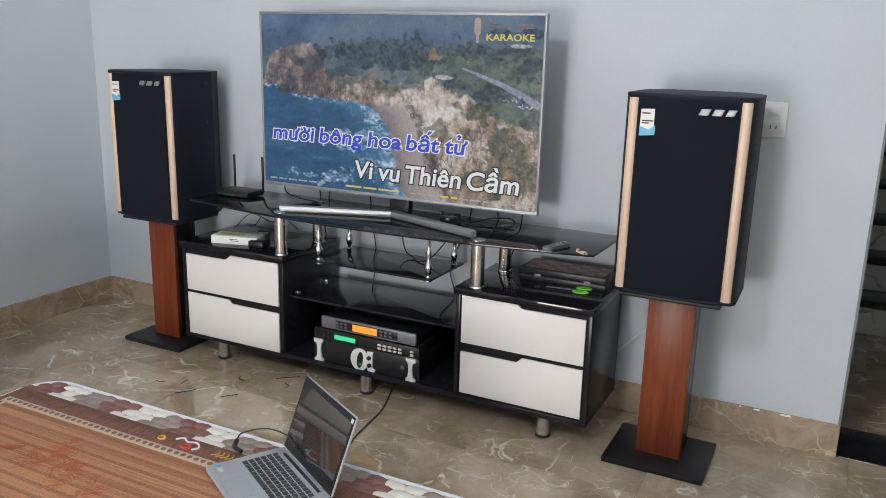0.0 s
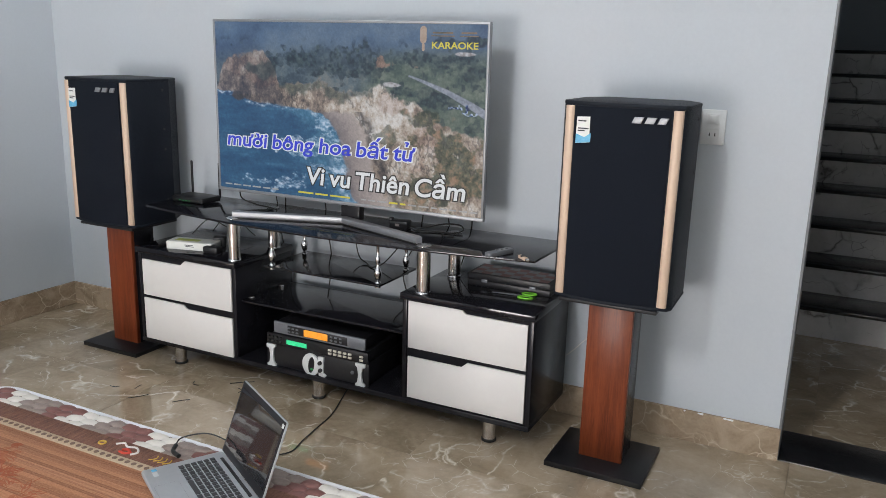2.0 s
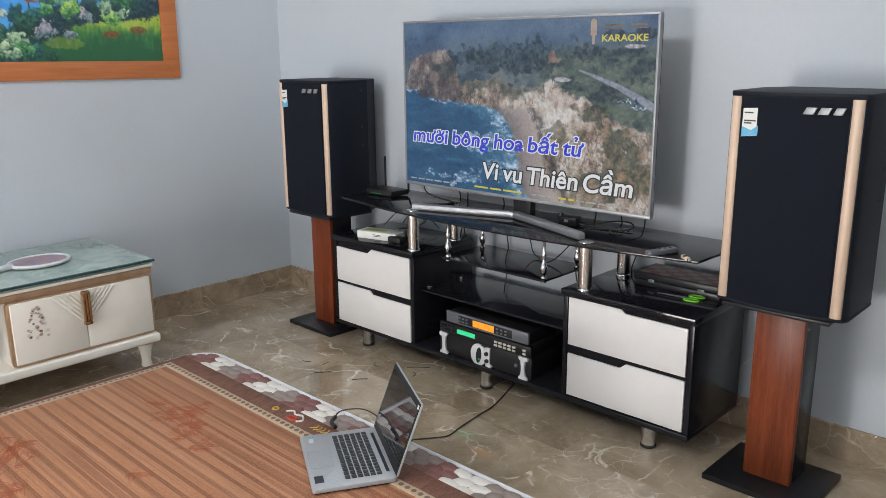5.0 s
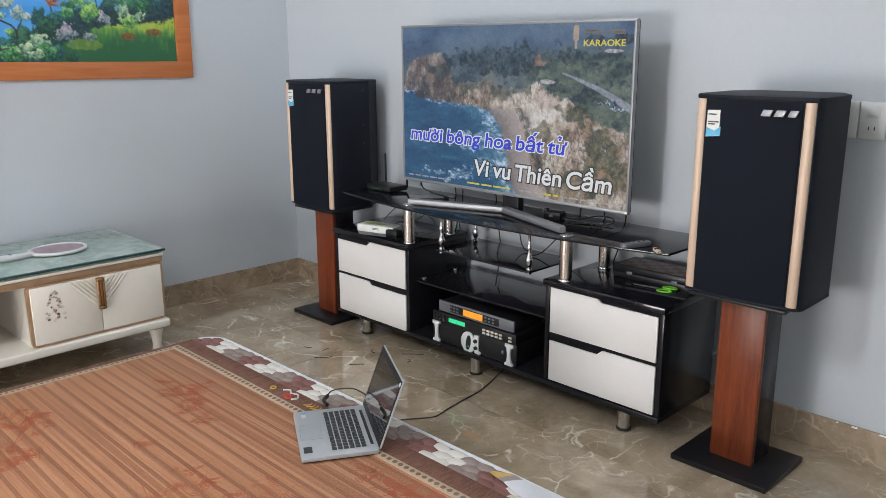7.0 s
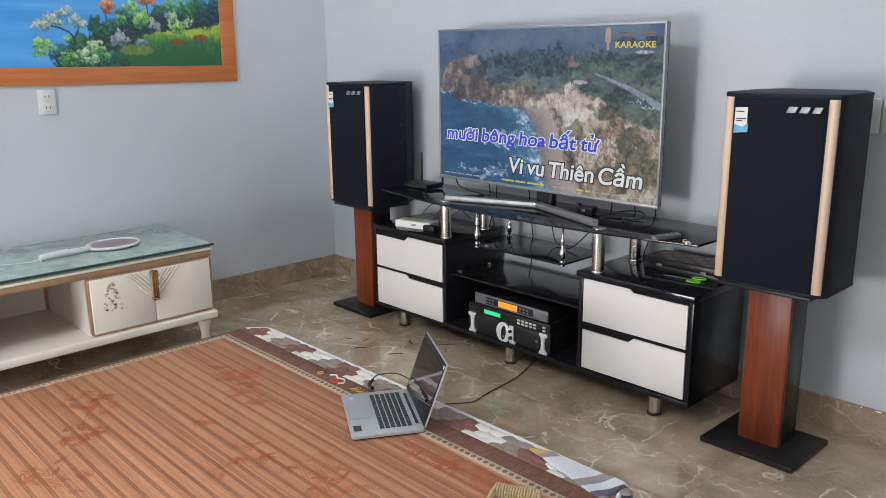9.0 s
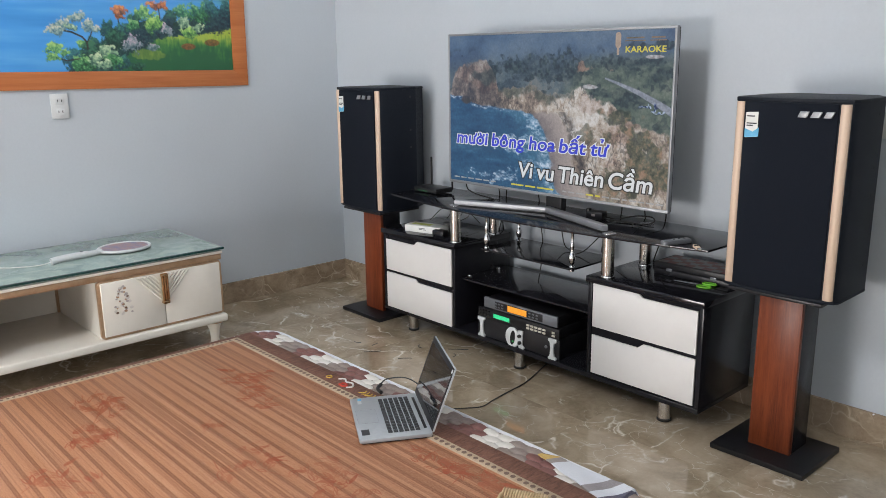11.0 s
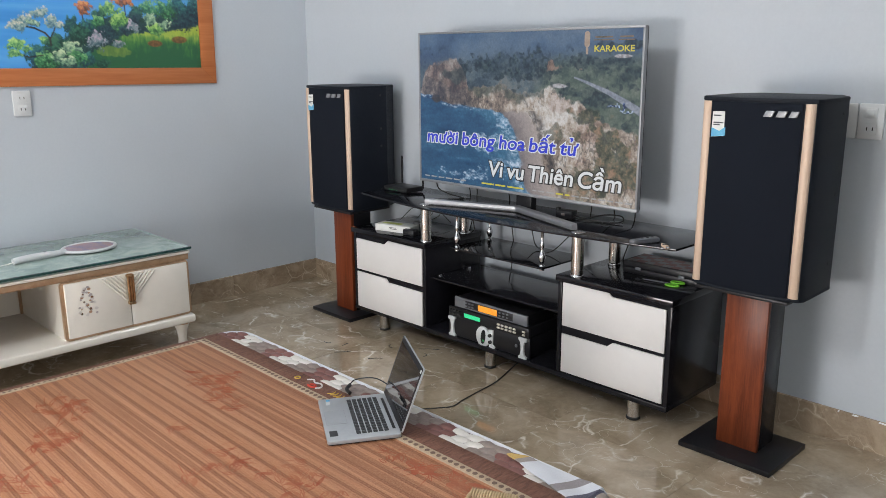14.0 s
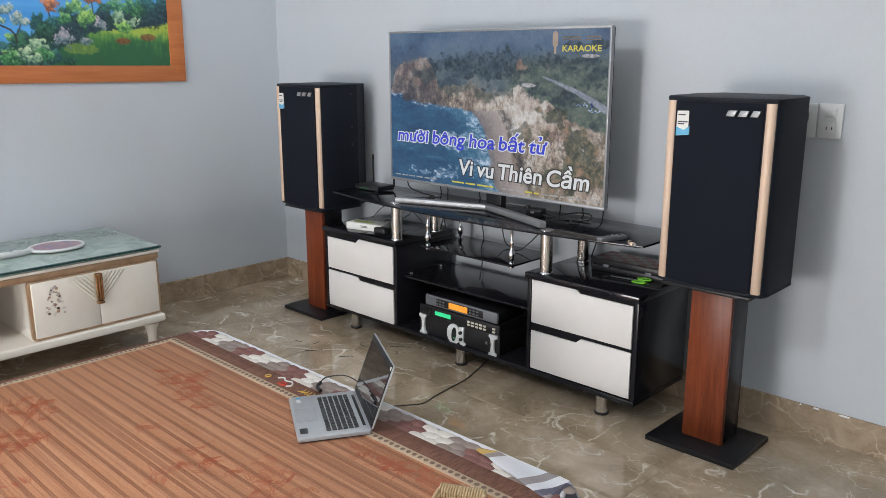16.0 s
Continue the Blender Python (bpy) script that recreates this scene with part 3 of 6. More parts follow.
def puff_mesh(material, shape, seed):
    """One quilted pebble: a low cushion with an uneven round outline."""
    rnd = random.Random(seed)
    bm = bmesh.new()
    wob = [rnd.uniform(0.88, 1.10) for k in range(10)]
    rings = []
    for r, h in ((1.0, 0.0), (0.88, 0.55), (0.50, 0.95)):
        rings.append([bm.verts.new((shape[0] * r * wob[k] * math.cos(0.2 * math.pi * k), shape[1] * r * wob[k] * math.sin(0.2 * math.pi * k), shape[2] * h)) for k in range(10)])
    for lower, upper in zip(rings, rings[1:]):
        for k in range(10):
            bm.faces.new((lower[k], lower[(k + 1) % 10], upper[(k + 1) % 10], upper[k]))
    bm.faces.new(rings[-1])
    me = bpy.data.meshes.new("quilted_pebble")
    bm.to_mesh(me)
    bm.free()
    me.materials.append(material)
    me.shade_smooth()
    return me


PUFFS = [[puff_mesh(mt, (0.040, 0.0240, 0.0065), 7 * i + j) for j in range(4)] for i, mt in enumerate((M_QWHITE, M_QGREY, M_QRED))]
rnd = random.Random(8)
for row in range(3):
    y = 1.711 + 0.0345 * row
    for col in range(35):
        x = MX0 + 0.035 + 0.0600 * (col + 0.5 * (row % 2))
        if x > MX1 - 0.03 or (x < MX0 + 0.08 and row == 2):
            continue
        tint = int(((x - 0.30 * (y - 1.75) + 2.36) / 0.1107) % 3)
        puff = new("quilted_pebble", PUFFS[tint][rnd.randrange(4)])
        puff.parent = mattress
        puff.matrix_local = Matrix.Translation(-ORIGIN[mattress]) @ pose(x + rnd.uniform(-0.004, 0.004), y + rnd.uniform(-0.003, 0.003), MZ - 0.002, 0, 0, rnd.uniform(-14, 14))

BX0, BX1, BY0, BY1, BZ = -2.475, -0.47, 0.02, 1.698, MZ + 0.001
mat = thing("sleeping_mat", ((BX0 + BX1) / 2, 0.85, BZ), "orange-brown bamboo mat with a brown patterned border, on the mattress", "mat")
part("woven_field", box(BX0 + 0.055, BX1, BY0, 1.590, BZ, BZ + 0.006, 0.002), M_MAT, mat, "orange-brown striped bamboo weave")
part("cream_band", box(BX0 + 0.028, BX1, 1.588, 1.622, BZ, BZ + 0.008, 0.002), M_CREAMB, mat, "cream band with brown dots")
part("cream_band", box(BX0 + 0.028, BX0 + 0.057, BY0, 1.588, BZ, BZ + 0.008, 0.002), M_CREAMB, mat, "cream band with brown dots")
part("brown_border", box(BX0, BX1, 1.620, BY1, BZ, BZ + 0.007, 0.003), M_BROWN, mat, "dark brown woven border")
part("brown_border", box(BX0, BX0 + 0.030, BY0, 1.620, BZ, BZ + 0.007, 0.003), M_BROWN, mat, "dark brown woven border")
dots = bmesh.new()
for i in range(76):
    bmesh.ops.create_cone(dots, cap_ends=True, segments=10, radius1=0.0085, radius2=0.008, depth=0.001, matrix=Matrix.Translation((BX0 + 0.05 + i * 0.026, 1.605, BZ + 0.0085)))
for i in range(76):
    bmesh.ops.create_cone(dots, cap_ends=True, segments=8, radius1=0.006, radius2=0.0055, depth=0.001, matrix=Matrix.Translation((BX0 + 0.0425, BY0 + 0.02 + i * 0.0205, BZ + 0.0085)))
part("border_dot", dots, M_DOT, mat, kind="stuff")


def printed_spray(cx, cy, wide, deep, leaves, seed):
    """Bamboo leaves printed on the mat: narrow blades, some filled, most in outline, on thin stems."""
    rnd = random.Random(seed)
    bm, z = bmesh.new(), BZ + 0.0063

    def blade(x, y, turn, length, half, hollow):
        nonlocal z
        z += 0.000012
        c, s = math.cos(turn), math.sin(turn)
        line = [(i / 6, math.sin(math.pi * (i / 6) ** 0.75)) for i in range(7)]
        rim = [(t, w) for t, w in line] + [(t, -w) for t, w in line[-2:0:-1]]
        at = lambda t, w: bm.verts.new((x + c * t * length - s * w * half, y + s * t * length + c * w * half, z))
        outer = [at(t, w) for t, w in rim]
        if not hollow:
            bm.faces.new(outer)
            return
        inner = [at(0.07 + 0.84 * t, 0.52 * w) for t, w in rim]
        for i in range(len(rim)):
            j = (i + 1) % len(rim)
            bm.faces.new((outer[i], outer[j], inner[j], inner[i]))

    for k in range(leaves):
        a = rnd.uniform(0, 2 * math.pi)
        r = rnd.random() ** 0.7
        x, y = cx + wide * r * math.cos(a), cy + deep * r * math.sin(a)
        way = rnd.choice((-0.5, 0.2, 0.9, 2.4, 3.4, -1.2)) + rnd.uniform(-0.35, 0.35)
        for n in range(rnd.choice((1, 2, 3))):
            blade(x, y, way + 0.55 * n, rnd.uniform(0.030, 0.068), rnd.uniform(0.006, 0.0105), rnd.random() < 0.75)
        if k % 3 == 0:
            blade(x, y, way + rnd.uniform(2.4, 3.6), rnd.uniform(0.05, 0.09), 0.0016, False)
    bmesh.ops.recalc_face_normals(bm, faces=bm.faces[:])
    for f in bm.faces:
        if f.normal.z < 0:
            f.normal_flip()
    part("printed_leaves", bm, M_PRINT, mat, "rust-red printed bamboo leaves")


for k, (cx, cy, wide, deep, leaves) in enumerate(((-2.14, 0.90, 0.12, 0.08, 28), (-1.90, 0.80, 0.12, 0.08, 24), (-2.00, 1.43, 0.13, 0.09, 28), (-1.80, 1.34, 0.10, 0.06, 14), (-1.36, 1.13, 0.14, 0.07, 16), (-1.12, 1.22, 0.16, 0.08, 24),
                                                  (-0.98, 1.10, 0.10, 0.08, 14), (-1.36, 0.99, 0.045, 0.02, 4), (-1.72, 1.12, 0.04, 0.03, 3), (-0.95, 1.50, 0.13, 0.05, 22), (-0.74, 1.52, 0.12, 0.05, 22), (-1.66, 0.62, 0.12, 0.10, 14), (-0.85, 0.85, 0.16, 0.10, 20))):
    printed_spray(cx, cy, wide, deep, leaves, 40 + k)

# ---- low cream table ----
TX0, TX1, TY0, TY1 = -3.43, -2.815, 0.10, 1.765
low = thing("low_cabinet", (-3.12, 0.95, 0), "cream lacquered low cabinet with gilt trim and green stone top", "cabinet")
part("stone_top", box(TX0, TX1 - 0.008, TY0, TY1 - 0.008, 0.482, 0.4995, 0.002), M_GREENSTONE, low, "green stone-pattern top")
part("glass_rim", box(TX0, TX1 - 0.008, TY1 - 0.008, TY1 + 0.004, 0.4935, 0.4990), M_GREENSTONE, low, "pale green glass edge")
part("glass_rim", box(TX1 - 0.008, TX1 + 0.005, TY0 - 0.006, TY1 + 0.008, 0.4900, 0.4990), M_GLASSEDGE, low, "dark green glass edge")
part("top_slab", box(TX0, TX1, TY0, TY1, 0.468, 0.482, 0.003), M_CREAM, low)
part("gilt_moulding", box(TX0 + 0.005, TX1 - 0.004, TY0 + 0.005, TY1 - 0.005, 0.438, 0.468, 0.006), M_GILT, low, "gilt moulding")
part("bottom_slab", box(TX0 - 0.004, TX1 + 0.012, TY0 - 0.01, TY1 + 0.002, 0.128, 0.168, 0.012, 3), M_CREAM, low)
part("back_panel", box(TX0, TX0 + 0.015, TY0, TY1 - 0.02, 0.168, 0.438), M_CREAM, low)
for y0, y1 in ((1.165, TY1 - 0.006), (TY0 + 0.006, 0.69)):
    part("cupboard", box(TX0 + 0.015, TX1 - 0.03, y0 + 0.008, y1 - 0.008, 0.168, 0.438), M_CREAM, low)
    part("gilt_frame", prism(rounded(y0, y1, 0.168, 0.438, 0.022, 5), TX1 - 0.032, TX1 - 0.010, 0.005, "x"), M_GILT, low, "gilt frame")
    mid = (y0 + y1) / 2
    for d0, d1, s in ((y0 + 0.014, mid - 0.001, 1), (mid + 0.001, y1 - 0.014, -1)):
        door = part("door", box(TX1 - 0.020, TX1 - 0.001, d0, d1, 0.181, 0.428, 0.004), M_CREAM, low, "cream lacquered door with carved ridges")
        hinge = mid
        for k in range(5):
            a = (hinge - s * 0.018, 0.308 + k * 0.021)
            b = (a[0] - s * 0.90 * (0.424 - a[1]), 0.424)
            part("ridge", tube([(TX1 - 0.001, a[0], a[1]), (TX1 - 0.001, b[0], b[1])], 0.0055, 1, 6), M_CREAM, door)
    pull = part("pull", box(TX1 + 0.008, TX1 + 0.016, mid - 0.015, mid + 0.015, 0.300, 0.415, 0.004), M_BRASS, low, "polished brass pull")
    for dy in (-0.011, 0.0, 0.011):
        part("pull_flute", tube([(TX1 + 0.017, mid + dy, 0.303), (TX1 + 0.017, mid + dy, 0.412)], 0.0058, 1, 8), M_BRASS, pull)
    for z in (0.288, 0.414):
        part("pull_end", box(TX1 - 0.002, TX1 + 0.024, mid - 0.016, mid + 0.016, z - 0.004, z + 0.012, 0.005), M_BRASS, pull)
part("corner_trim", box(TX0 + 0.015, TX0 + 0.027, 1.160, 1.173, 0.168, 0.438, 0.002), M_GILT, low, "dull gilt corner strip")
for fy in (TY0 + 0.09, TY1 - 0.036):
    for fx in (TX0 + 0.06, TX1 - 0.075):
        leg = part("leg", tilted(lathe([(0.020, 0), (0.024, 0.006), (0.020, 0.03), (0.026, 0.075), (0.042, 0.118), (0.046, 0.130)], seg=16), Matrix.Translation((fx, fy, 0))), M_CREAM, low, "cream cabriole leg")
        part("leg_ring", lathe([(0.045, 0.112), (0.047, 0.116), (0.047, 0.124), (0.045, 0.128)], (fx, fy, 0), 16), M_GILT, leg)


# ---- television ----
def flat_text(text, fat, shear):
    cu = bpy.data.curves.new("lettering", "FONT")
    cu.body, cu.shear, cu.offset = text, shear, fat
    ob = new("lettering", cu)
    bpy.context.view_layer.update()
    mesh = bpy.data.meshes.new_from_object(ob.evaluated_get(bpy.context.evaluated_depsgraph_get()))
    bpy.data.objects.remove(ob)
    return mesh


def letters(text, fat, shear):
    """A word as a flat mesh; the horns of the Vietnamese vowels are set on by hand."""
    bare = text
    for horned, plain in zip("ơờưử", "oòuu"):
        bare = bare.replace(horned, plain)
    bm = bmesh.new()
    bm.from_mesh(flat_text(bare, fat, shear))
    for i, ch in enumerate(text):
        if ch in "ơờưử":
            right = max(v.co.x for v in flat_text(bare[:i] + ("o" if ch in "ơờ" else "u"), 0.0, shear).vertices)
            right -= 0.10 if ch in "ơờ" else 0.03
            horn = [(0.0 - fat, 0.40 - fat), (0.06 + fat, 0.44 - fat), (0.125 + fat, 0.50), (0.14 + fat, 0.60 + fat), (0.065 - fat, 0.60 + fat), (0.05 - fat, 0.52), (0.0 - fat, 0.47)]
            bm.faces.new([bm.verts.new((right + x, y, 0.0004)) for x, y in horn])
        if ch == "ử":
            hook = [(-0.095 - fat, 0.80 + fat), (-0.03, 0.855 + fat), (0.055 + fat, 0.83 + fat), (0.065 + fat, 0.76 - fat), (0.015 + fat, 0.715), (0.015 + fat, 0.665 - fat), (-0.04 - fat, 0.665 - fat), (-0.04 - fat, 0.735), (0.0, 0.775), (-0.03, 0.795 - fat)]
            bm.faces.new([bm.verts.new((right - 0.20 + x, y, 0.0004)) for x, y in hook])
    mesh = bpy.data.meshes.new("word")
    bm.to_mesh(mesh)
    bm.free()
    co = np.empty(len(mesh.vertices) * 3)
    mesh.vertices.foreach_get("co", co)
    return mesh, co.reshape(-1, 3)


def words(name, text, x0, x1, z0, z1, y, material, parent, fat=0.0, shear=0.0, label=""):
    """Flat lettering over x0..x1, z0..z1, facing the room: an object for each word."""
    plain = [letters(w, 0.0, shear)[1] for w in text.split()]
    lo, hi = min(c[:, 1].min() for c in plain), max(c[:, 1].max() for c in plain)
    gap = 0.26
    kx = (x1 - x0) / (sum(np.ptp(c[:, 0]) for c in plain) + gap * (len(plain) - 1))
    kz, x, at = (z1 - z0) / (hi - lo), x0, ORIGIN[parent]
    for w, c in zip(text.split(), plain):
        mesh, co = letters(w, fat, shear)
        out = np.stack([x + kx * (co[:, 0] - c[:, 0].min()) - at.x, np.full(len(co), y - at.y), z0 + kz * (co[:, 1] - lo) - at.z], 1)
        mesh.vertices.foreach_set("co", out.ravel())
        mesh.materials.clear()
        mesh.materials.append(material)
        ob = new(name, mesh)
        ob.parent = parent
        ORIGIN[ob] = at
        tagged(ob, label)
        x += kx * (np.ptp(c[:, 0]) + gap)


TVX0, TVX1, TVZ0, TVZ1, TVY = -2.216, -0.976, 0.776, 1.483, 2.710
tv = thing("television", (-1.595, 2.72, 0.701), "large flat television with a thin silver frame, switched on", "television")
frame_bm = box(TVX0, TVX1, TVY, TVY + 0.022, TVZ1 - 0.010, TVZ1, 0.003)
box(TVX0, TVX1, TVY, TVY + 0.022, TVZ0, TVZ0 + 0.014, 0.003, bm=frame_bm)
box(TVX0, TVX0 + 0.010, TVY, TVY + 0.022, TVZ0 + 0.012, TVZ1 - 0.008, 0.003, bm=frame_bm)
box(TVX1 - 0.010, TVX1, TVY, TVY + 0.022, TVZ0 + 0.012, TVZ1 - 0.008, 0.003, bm=frame_bm)
part("bezel", frame_bm, M_SILVER, tv, "thin silver bezel")
back = box(TVX0 + 0.004, TVX1 - 0.004, TVY + 0.018, TVY + 0.034, TVZ0 + 0.004, TVZ1 - 0.004, 0.004)
box(TVX0 + 0.16, TVX1 - 0.16, TVY + 0.03, TVY + 0.065, TVZ0 + 0.03, TVZ0 + 0.44, 0.012, bm=back)
part("back_shell", back, M_PLASTIC, tv, "black plastic back shell")
part("neck", prism([(-1.60, 0.705), (-1.515, 0.705), (-1.510, 0.84), (-1.60, 0.84)], TVY + 0.012, TVY + 0.05, 0.004, "y"), M_PLASTIC, tv, "black neck")
for ex, sx in ((-2.006, -1), (-1.160, 1)):
    ax = -1.575
    blade = prism([(ax - 0.004 * sx, 2.728), (ax - 0.004 * sx, 2.690), (ex, 2.545), (ex + 0.012 * sx, 2.565), (ex - 0.004 * sx, 2.582)], 0.706, 0.729, 0.003)
    foot = part("foot", blade, M_FOOT, tv, "slanting silver metal foot")
    part("foot_base", prism([(ax - 0.002 * sx, 2.722), (ax - 0.002 * sx, 2.695), (ex - 0.008 * sx, 2.552), (ex - 0.008 * sx, 2.575)], 0.701, 0.707), M_RUBBER, foot)

G_SAND = glow("picture_sand", (0.27, 0.20, 0.155), 1.0, color2=(0.37, 0.29, 0.235), scale=22)
G_ROAD = glow("picture_grey", (0.20, 0.21, 0.22), 1.0, color2=(0.34, 0.34, 0.34), scale=30)
G_SCRUB = glow("picture_brown", (0.05, 0.05, 0.03), 1.0, color2=(0.20, 0.13, 0.085), scale=24)
G_WHITE, G_BLUE = glow("picture_white", (0.62, 0.64, 0.66), 1.0), glow("picture_blue", (0.012, 0.030, 0.52), 1.0)
G_BLACK, G_YELLOW = glow("picture_black", (0.004, 0.004, 0.006), 1.0), glow("picture_yellow", (0.52, 0.46, 0.04), 1.0)

SX0, SX1, SZ0, SZ1 = TVX0 + 0.010, TVX1 - 0.010, TVZ0 + 0.014, TVZ1 - 0.010
screen = part("screen", box(SX0, SX1, TVY + 0.0040, TVY + 0.019, SZ0, SZ1), M_BGLASS, tv, "lit screen with a rocky coast and lyrics")


# The coast on the screen: a fine sheet whose points each take a colour from hills, cliffs, beach and sea.
NU, NV = 640, 360
U, V = np.meshgrid(np.linspace(0, 1, NU), np.linspace(0, 1, NV))


def cloud(fu, fv, seed, octaves=4, keep=0.55):
    """Smooth random field over the screen, about -1 to 1, fu by fv blotches at its coarsest."""
    gen, out, amp, total = np.random.default_rng(seed), np.zeros_like(U), 1.0, 0.0
    for _ in range(octaves):
        g = gen.uniform(-1, 1, (int(fv) + 3, int(fu) + 3))
        a, b = U * fu, V * fv
        i, j = a.astype(int), b.astype(int)
        s, t = a - i, b - j
        s, t = s * s * (3 - 2 * s), t * t * (3 - 2 * t)
        out += amp * ((g[j, i] * (1 - s) + g[j, i + 1] * s) * (1 - t) + (g[j + 1, i] * (1 - s) + g[j + 1, i + 1] * s) * t)
        total, amp, fu, fv = total + amp * 0.6, amp * keep, fu * 2.03, fv * 2.03
    return out / total


def step(x, soft):
    x = np.clip(x / soft + 0.5, 0, 1)
    return x * x * (3 - 2 * x)


def lay(under, over, mask):
    return under * (1 - mask[..., None]) + over * mask[..., None]


def tone(field, *colors):
    """Colours (0 to 255, as a camera gives them) along a field of -1 to 1, in linear light."""
    stops = np.linspace(-0.8, 0.8, len(colors))
    c = np.stack([np.interp(field, stops, [k[i] for k in colors]) for i in range(3)], -1) / 255
    return np.where(c < 0.04045, c / 12.92, ((c + 0.055) / 1.055) ** 2.4)


def spot(u, v, ru, rv, rag=0.5, seed=1):
    return step(1 - np.hypot((U - u) / ru, (V - v) / rv) + rag * cloud(22, 13, seed), 0.45)


wob = 0.020 * cloud(14, 8, 3) + 0.010 * cloud(50, 28, 4)
rib = cloud(90, 20, 5, 3, 0.8) * 0.22 + cloud(26, 15, 6, 5, 0.75) * 0.66
speck = cloud(110, 64, 7, 2)
hill = tone(cloud(9, 9, 8, 5, 0.7) + 0.25 * speck, (64, 76, 80), (84, 96, 98), (102, 112, 110), (124, 126, 118))
hill = lay(hill, tone(cloud(8, 6, 9) + 0.15 * speck, (74, 90, 108), (92, 110, 126), (110, 124, 134)), step(0.15 - V + 0.16 * np.clip(0.35 - U, 0, 1) + wob, 0.16))
hill = lay(hill, tone(cloud(20, 14, 10, 5, 0.7) + 0.3 * speck, (74, 86, 72), (96, 106, 88), (122, 126, 106)), step(U - 0.60 + (V - 0.30) * 0.4 + wob, 0.10) * step(V - 0.17, 0.14))
trees = np.zeros_like(U)
for k, (u, v, ru, rv) in enumerate(((0.44, 0.21, 0.10, 0.06), (0.56, 0.21, 0.09, 0.08), (0.31, 0.19, 0.04, 0.03), (0.62, 0.24, 0.05, 0.04), (0.235, 0.215, 0.03, 0.02), (0.50, 0.15, 0.08, 0.03), (0.40, 0.27, 0.07, 0.03), (0.82, 0.18, 0.12, 0.03), (0.95, 0.24, 0.07, 0.04), (0.73, 0.36, 0.07, 0.035), (0.84, 0.40, 0.06, 0.04), (0.92, 0.09, 0.10, 0.02))):
    trees = np.maximum(trees, spot(u, v, ru, rv, 0.9, 20 + k))
trees = np.maximum(trees, 0.8 * step(cloud(36, 22, 94, 2, 0.6) - 0.55, 0.16) * step(V - 0.10, 0.08))
img = lay(hill, tone(speck + 0.5 * cloud(40, 24, 11), (30, 42, 46), (44, 58, 58), (72, 84, 76)), trees * (0.40 + 0.50 * step(cloud(60, 34, 19, 2), 0.9)))

top = np.interp(U, (0, 0.03, 0.10, 0.165, 0.20, 0.24, 0.265, 0.335, 0.42, 0.50, 0.565, 0.65, 0.69, 0.755, 0.82, 0.90, 1.0), (0.36, 0.23, 0.19, 0.155, 0.165, 0.26, 0.35, 0.345, 0.325, 0.385, 0.37, 0.330, 0.375, 0.42, 0.47, 0.53, 0.58))
foot = np.interp(U, (0, 0.065, 0.16, 0.245, 0.34, 0.435, 0.47, 0.49, 0.515, 0.53, 0.56), (0.395, 0.41, 0.465, 0.475, 0.49, 0.50, 0.55, 0.63, 0.735, 0.86, 1.02))
rock = tone(rib + 0.20 - 0.5 * np.clip((V - top) / 0.16, 0, 1) * (U < 0.5) + 0.35 * spot(0.66, 0.48, 0.12, 0.16, 0.3, 41), (66, 60, 56), (116, 102, 88), (162, 142, 120), (198, 182, 160), (220, 210, 194))
rust = spot(0.20, 0.30, 0.05, 0.08, 0.8, 42) + spot(0.10, 0.22, 0.08, 0.05, 0.8, 43) + 0.8 * spot(0.80, 0.60, 0.07, 0.16, 0.8, 44) + 0.7 * spot(0.70, 0.42, 0.06, 0.06, 0.8, 45)
rock = lay(rock, tone(rib, (88, 62, 50), (150, 104, 80), (196, 150, 118)), np.clip(rust, 0, 1) * 0.4)
cracks = step(0.16 - np.abs(cloud(46, 15, 92, 3, 0.7)), 0.16) * step(cloud(12, 9, 93, 2), 0.8)
rock = lay(rock, tone(rib, (50, 46, 44), (78, 70, 62)), 0.55 * cracks)
inner_edge = np.interp(V, (0.47, 0.56, 0.68, 0.79, 0.93, 1.0), (0.54, 0.585, 0.595, 0.63, 0.67, 0.69))
rock = lay(rock, tone(rib, (44, 42, 42), (74, 66, 60), (112, 98, 86)), np.exp(-(((U - inner_edge - 0.018 + wob) / 0.020) ** 2)) * (V > 0.48) * 0.75)
rock = lay(rock, tone(rib, (58, 56, 58), (92, 82, 76), (136, 120, 106)), step(0.27 - U + 2 * wob, 0.06) * 0.55)
img = lay(img, rock, step(V - top + 1.3 * wob, 0.02))
img = lay(img, tone(cloud(44, 26, 76, 4, 0.75), (52, 60, 50), (84, 90, 74), (124, 116, 94)), step(0.055 + 2.5 * wob - (V - top), 0.05) * step(V - top + wob, 0.02) * (U > 0.26) * (U < 0.62) * 0.8)
img = lay(img, tone(cloud(26, 15, 12, 4) + 0.4 * speck, (44, 52, 48), (74, 82, 72), (104, 104, 92)), step(0.30 + wob * 2 - V, 0.03) * step(V - 0.235 + wob, 0.03) * (U < 0.25) * (U > 0.12) * 0.8)
img = lay(img, tone(rib, (118, 92, 74), (172, 136, 110), (206, 174, 146)), 0.75 * spot(0.675, 0.215, 0.045, 0.026, 1.2, 46))
scrub = np.clip(spot(0.90, 0.62, 0.10, 0.07, 1.1, 47) + spot(0.93, 0.78, 0.08, 0.12, 1.1, 48) + spot(0.84, 0.86, 0.06, 0.10, 1.1, 49) + spot(0.80, 0.49, 0.06, 0.04, 0.9, 50) + 0.8 * spot(0.70, 0.62, 0.05, 0.04, 1.3, 51) + 0.6 * spot(0.76, 0.90, 0.07, 0.06, 1.3, 52), 0, 1)
